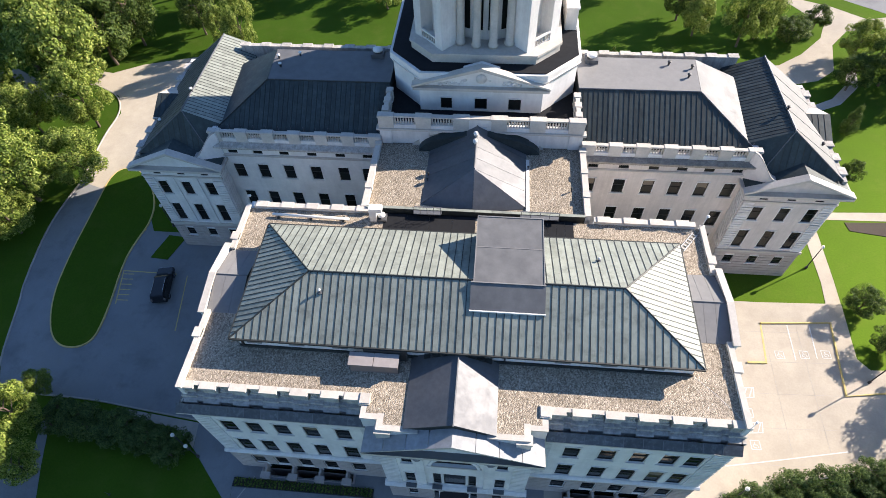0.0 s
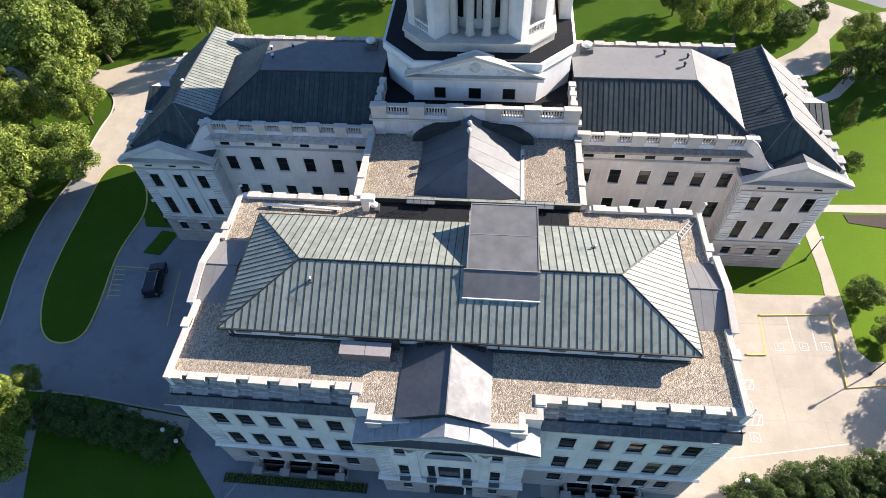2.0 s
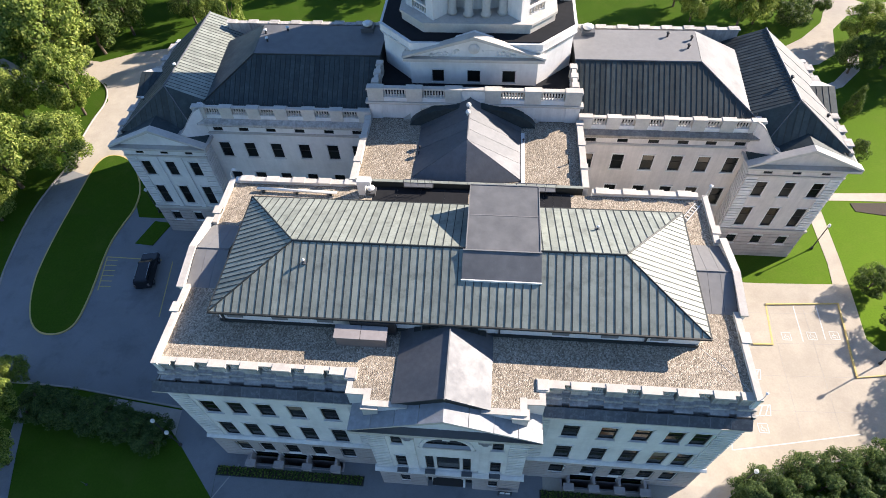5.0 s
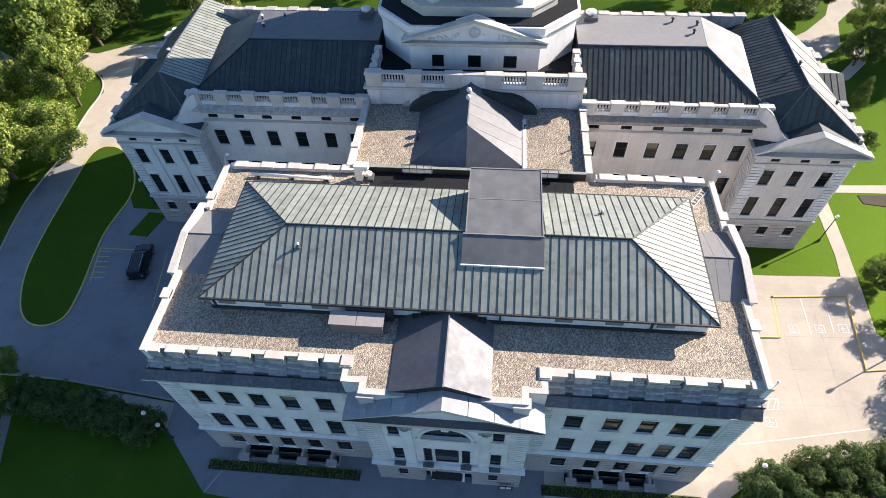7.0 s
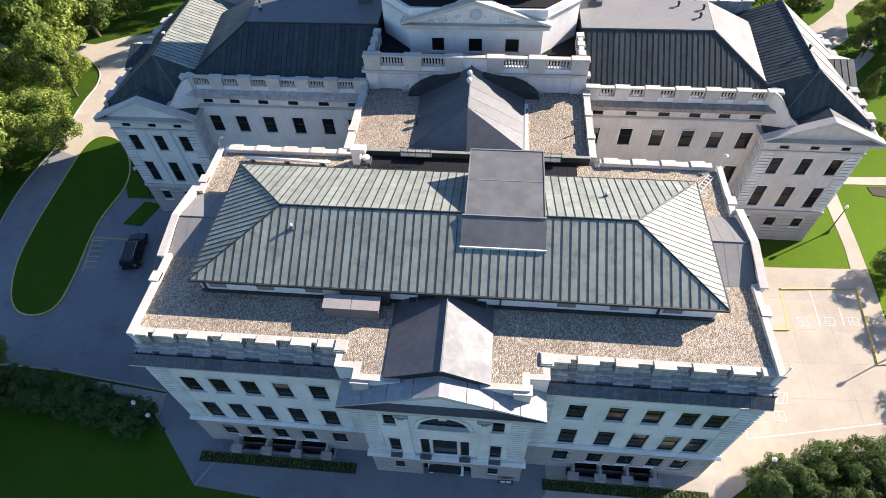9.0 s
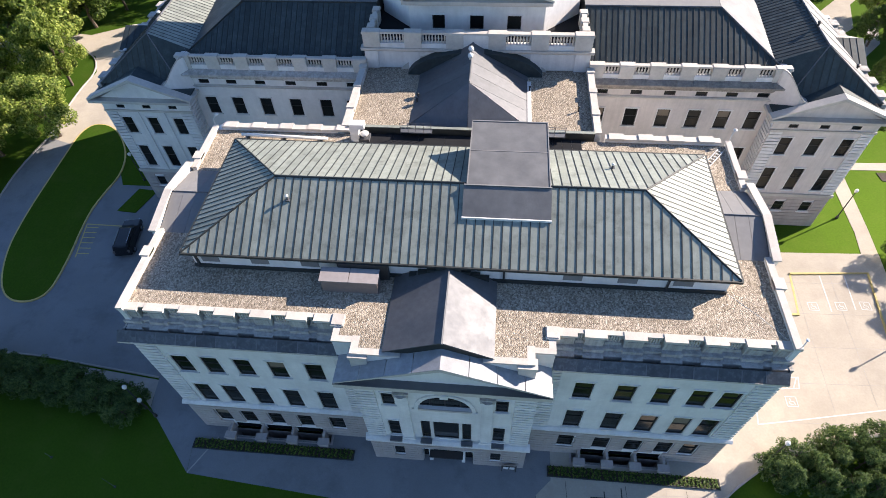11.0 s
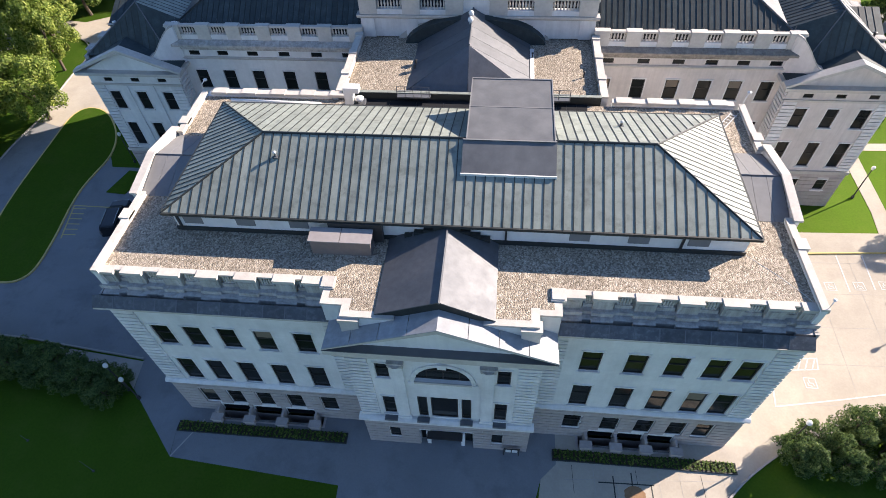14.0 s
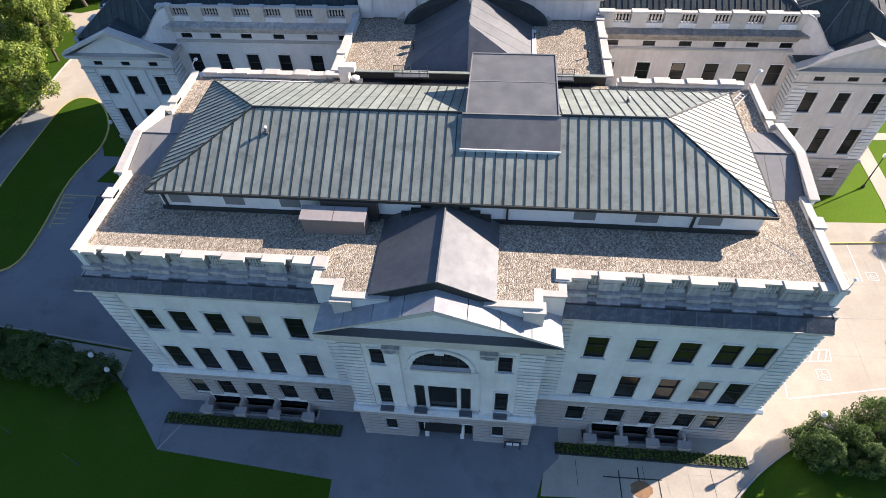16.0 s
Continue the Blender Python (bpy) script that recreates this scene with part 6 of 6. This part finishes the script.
def trunk_mesh(seed, top=0.62, r=0.028):
    rnd = random.Random(seed)
    bm = bmesh.new()
    p = Vector((0, 0, -0.01))
    segs = 4
    for i in range(segs):
        q = Vector((rnd.uniform(-0.02, 0.02), rnd.uniform(-0.02, 0.02), top * (i + 1) / segs))
        rod(bm, p, q, r * (1.25 - 0.7 * i / segs), r * (1.25 - 0.7 * (i + 1) / segs), 8)
        if i:
            for k in range(3):
                a = rnd.uniform(0, 6.28)
                e = q + Vector((math.cos(a) * 0.26, math.sin(a) * 0.26, rnd.uniform(0.1, 0.22)))
                rod(bm, q, e, r * 0.45, r * 0.12, 5)
        p = q
    return mesh_of("trunk", bm, BARK)


CROWNS = {("bright", i): crown_mesh(10 + i, LEAF_A, clumps=64, leaves=230, leaf=0.0165) for i in range(3)}
CROWNS.update({("dark", i): crown_mesh(30 + i, LEAF_B, clumps=60, leaves=200, leaf=0.0175) for i in range(2)})
CROWNS[("conifer", 0)] = crown_mesh(50, LEAF_B, clumps=80, leaves=70, leaf=0.02, low=0.05, cone=0.85)
CROWNS.update({("shrub", i): crown_mesh(60 + i, LEAF_C, clumps=60, leaves=90, leaf=0.024, low=0.08) for i in range(3)})
TRUNKS = [trunk_mesh(i) for i in range(3)]
TREE_LABEL = {"bright": "broad sunlit deciduous tree on the lawn", "dark": "dark green deciduous tree on the lawn", "conifer": "small dark conifer on the lawn", "shrub": "dense rounded green shrub in the border"}


def tree(x, y, h, w, kind="bright", seed=0):
    t = thing("shrub" if kind == "shrub" else "tree", TREE_LABEL[kind], "shrub" if kind == "shrub" else "tree", x, y, 0, "shrub border" if kind == "shrub" else "park trees")
    n = sum(1 for k in CROWNS if k[0] == kind)
    me = CROWNS[(kind, seed % n)]
    rz = (seed * 77) % 360
    piece("trunk", TRUNKS[seed % 3], t, 0, 0, 0, rz, w * 0.8, w * 0.8, h)
    piece("crown", me, t, 0, 0, 0, rz, w, w, h)
    return t


# Trees at x 47, 54 and 40.5 are unseen, added for lawn shade
for i, (x, y, h, w, k) in enumerate((
        (-61.6, 45.5, 11, 8, "bright"), (-67.8, 54, 15, 14, "bright"), (-66, 62, 13, 11, "dark"), (-63.0, 29.5, 11, 11, "bright"), (-57.2, 33.8, 9, 9, "bright"), (-70, 33, 12, 11, "bright"),
        (-67, 21, 10, 9, "bright"), (-62.5, 23.5, 8, 7, "bright"), (-63.3, 68, 13, 9, "dark"), (-74, 68, 15, 13, "dark"), (-80, 60, 15, 14, "bright"), (-87, 70, 15, 14, "dark"), (-70, 43.5, 9, 7, "bright"), (-78, 48, 12, 11, "bright"),
        (-54, 80, 12, 9, "dark"), (-45, 86, 12, 10, "dark"), (-47.5, 67.5, 8, 5, "bright"), (-53, 72, 9, 7, "dark"), (-42.5, 65, 12, 6, "bright"), (-30, 90, 12, 10, "dark"), (-20, 82, 7, 7, "bright"), (-12, 92, 12, 10, "dark"), (-64, 84, 14, 12, "dark"), (-95, 72, 14, 13, "bright"),
        (-74, 60, 15, 12, "bright"), (-76, 26, 11, 10, "bright"), (-70, 76, 15, 12, "bright"),
        (24, 92, 11, 9, "bright"), (34, 80, 10, 7, "dark"), (36, 75, 7, 6, "bright"), (43, 72, 13, 8, "bright"), (46.5, 74.5, 9, 7, "bright"), (52, 74, 4.5, 6.5, "dark"), (57.5, 78, 4.2, 4.5, "dark"), (49, 82, 9, 7, "bright"),
        (57.5, 60.5, 6, 6, "dark"), (63, 62, 10, 9, "dark"), (61, 69, 7, 6, "bright"), (72, 64, 12, 11, "dark"),
        (21, 66, 3.2, 2.4, "conifer"), (54.4, 50.5, 4.5, 3.4, "conifer"), (51, 40, 3.6, 3.0, "dark"), (45.4, 18.6, 3.6, 4.2, "dark"), (46.4, 13.4, 3.6, 4.2, "dark"), (53.5, 10.0, 8.0, 7.0, "dark"), (47, -2.0, 8, 6.5, "dark"), (54, -1.0, 10, 8, "dark"), (40.5, -7.5, 7, 6, "dark"),
        (-46.2, -2.4, 8.5, 5.6, "bright"), (-43.6, -7.2, 8.0, 4.4, "bright"), (-46.3, 1.6, 4.6, 2.6, "bright"), (-52.5, -4, 9, 6.5, "bright"))):
    tree(x, y, h, w, k, i)
rnd = random.Random(8)
n = 0
for i in range(11):
    f = i / 10
    for j in range(2):
        tree(-43.6 + f * 14.2 + rnd.uniform(-0.4, 0.4), -0.75 - 2.3 * f ** 1.4 - j * 1.35 + rnd.uniform(-0.3, 0.3), rnd.uniform(2.2, 2.9), rnd.uniform(2.5, 3.1), "shrub", n)
        n += 1
for i in range(9):
    f = i / 8
    for j in range(3):
        tree(26.5 + f * 17.5 + 0.3 * j + rnd.uniform(-0.4, 0.4), -4.6 + 4.4 * f ** 0.7 - j * (0.6 + 1.2 * min(1, f * 3)) + rnd.uniform(-0.3, 0.3), rnd.uniform(2.7, 3.4) + 0.8 * f, rnd.uniform(2.6, 3.4), "shrub", n)
        n += 1


# ---- street furniture ----
def lamp_post(x, y, h=4.4, z=0.02):
    p = thing("lamp_post", "dark post lamp with a white globe", "street lamp", x, y, z, "post lamps")
    bm = bmesh.new()
    lathe(bm, [(0.16, 0), (0.16, 0.25), (0.07, 0.45), (0.05, h - 0.45), (0.09, h - 0.35)], 0, 0, 10)
    part("post", bm, DARK_METAL, p)
    bm = bmesh.new()
    lathe(bm, [(0.08, h - 0.35), (0.16, h - 0.25), (0.2, h - 0.08), (0.15, h + 0.08), (0.04, h + 0.14)], 0, 0, 12)
    part("globe", bm, METAL_WHITE, p, "white glass globe", smooth=True)
    return p


for p in ((43.6, 9.4), (41.3, 24.5), (-28.4, -3.4), (26.25, -4.05), (-41.5, 26.0), (-27.15, -4.1, 3.5)):
    lamp_post(*p)
for x, y in ((AX0 + 0.1, AY1 - 0.1), (AX1 - 0.1, AY1 - 0.1), (AX1 - 0.05, AY0 + 0.8)):
    k = 0.5 if y < 0 else 0.8
    f = thing("roof_lamp", "curved white lamp arm at the parapet corner", "lamp", x, y, TOP, "roof lamps")
    bm = bmesh.new()
    rod(bm, (0, 0, 0), (0, 0, 0.7 * k), 0.05 * k)
    rod(bm, (0, 0, 0.68 * k), (0.25 * k, 0.3 * k, k), 0.05 * k)
    part("arm", bm, METAL_WHITE, f)
    bm = bmesh.new()
    lathe(bm, [(r * k, z * k) for r, z in ((0.06, 0.9), (0.2, 0.98), (0.22, 1.1), (0.06, 1.2))], 0.35 * k, 0.42 * k, 10)
    part("head", bm, METAL_WHITE, f)


def car(x, y, rz):
    c = thing("car", "black sport utility vehicle parked on asphalt", "car", x, y, 0.02)
    c.rotation_euler = (0, 0, radians(rz))
    bm = bmesh.new()
    prism(bm, [(-2.5, 0.35), (2.5, 0.35), (2.55, 0.7), (2.45, 0.98), (1.35, 1.08), (0.75, 1.62), (0.55, 1.72), (-2.1, 1.72), (-2.3, 1.6), (-2.5, 1.0)], "x", -0.95, 0.95)
    bmesh.ops.rotate(bm, verts=bm.verts, cent=(0, 0, 0), matrix=Matrix.Rotation(radians(0), 3, "Z"))
    for v in bm.verts:
        if v.co.z > 1.2:
            v.co.x *= 0.84
    bmesh.ops.bevel(bm, geom=bm.edges[:], offset=0.06, segments=2, affect="EDGES")
    part("body", bm, CAR_BLACK, c)
    part("windscreen", boxes((-0.68, 0.68, 0.92, 1.22, 1.18, 1.42)), GLASS, c)
    for s in (-1, 1):
        part("side_glass", boxes((*sorted((s * 0.86, s * 0.90)), -2.0, 0.6, 1.15, 1.5)), GLASS, c)
        part("roof_rail", boxes((*sorted((s * 0.66, s * 0.72)), -1.9, 0.3, 1.73, 1.79)), CHROME, c)
        part("headlight", boxes((*sorted((s * 0.55, s * 0.88)), 2.45, 2.58, 0.72, 0.9)), CHROME, c)
        part("tail_light", boxes((*sorted((s * 0.7, s * 0.9)), -2.55, -2.42, 0.85, 1.2)), BROWN_METAL, c)
        for yy in (-1.6, 1.6):
            w = bmesh.new()
            rod(w, (s * 0.72, yy, 0.36), (s * 0.98, yy, 0.36), 0.37, n=16)
            wh = part("wheel", w, RUBBER, c)
            w = bmesh.new()
            rod(w, (s * 0.97, yy, 0.36), (s * 0.99, yy, 0.36), 0.22, n=12)
            part("rim", w, CHROME, wh)
    return c


car(-38.8, 16.1, 11)
for x, y, h in ((-28.1, -10.4, 2.2), (-34.9, -8.45, 1.0)):
    p = thing("marker_post", "thin pale metal post on the front lawn", "post", x, y, 0, "lawn posts")
    bm = bmesh.new()
    lathe(bm, [(0.03, 0), (0.022, 0.1), (0.018, h), (0.0, h + 0.02)], 0, 0, 8)
    part("shaft", bm, PALE_METAL, p)
    part("foot_plate", boxes((-0.1, 0.1, -0.1, 0.1, 0.0, 0.03)), DARK_METAL, p)
b = thing("notice_board", "dark framed notice board by the entrance", "notice board", 4.9, -6.5, 0.03)
part("post", boxes((-0.62, -0.54, -0.04, 0.04, 0, 1.25)), DARK_METAL, b)
part("post", boxes((0.54, 0.62, -0.04, 0.04, 0, 1.25)), DARK_METAL, b)
part("panel", boxes((-0.54, 0.54, -0.03, 0.03, 0.55, 1.2)), DARK_METAL, b)
part("sheet", boxes((-0.46, -0.05, -0.045, -0.032, 0.63, 1.12), (0.05, 0.46, -0.045, -0.032, 0.63, 1.12)), METAL_WHITE, b)
q = bmesh.new()
slab(q, [(14.2 + 0.78 * math.cos(i * math.pi / 14) * (1 + 0.06 * math.sin(i * 1.7)), -8.75 + 0.62 * math.sin(i * math.pi / 14), 0.042) for i in range(28)], 0.008)
tagged(part("rust_stain", q, STAIN), "brown rust stain on the concrete forecourt", "stain", kind="structure")
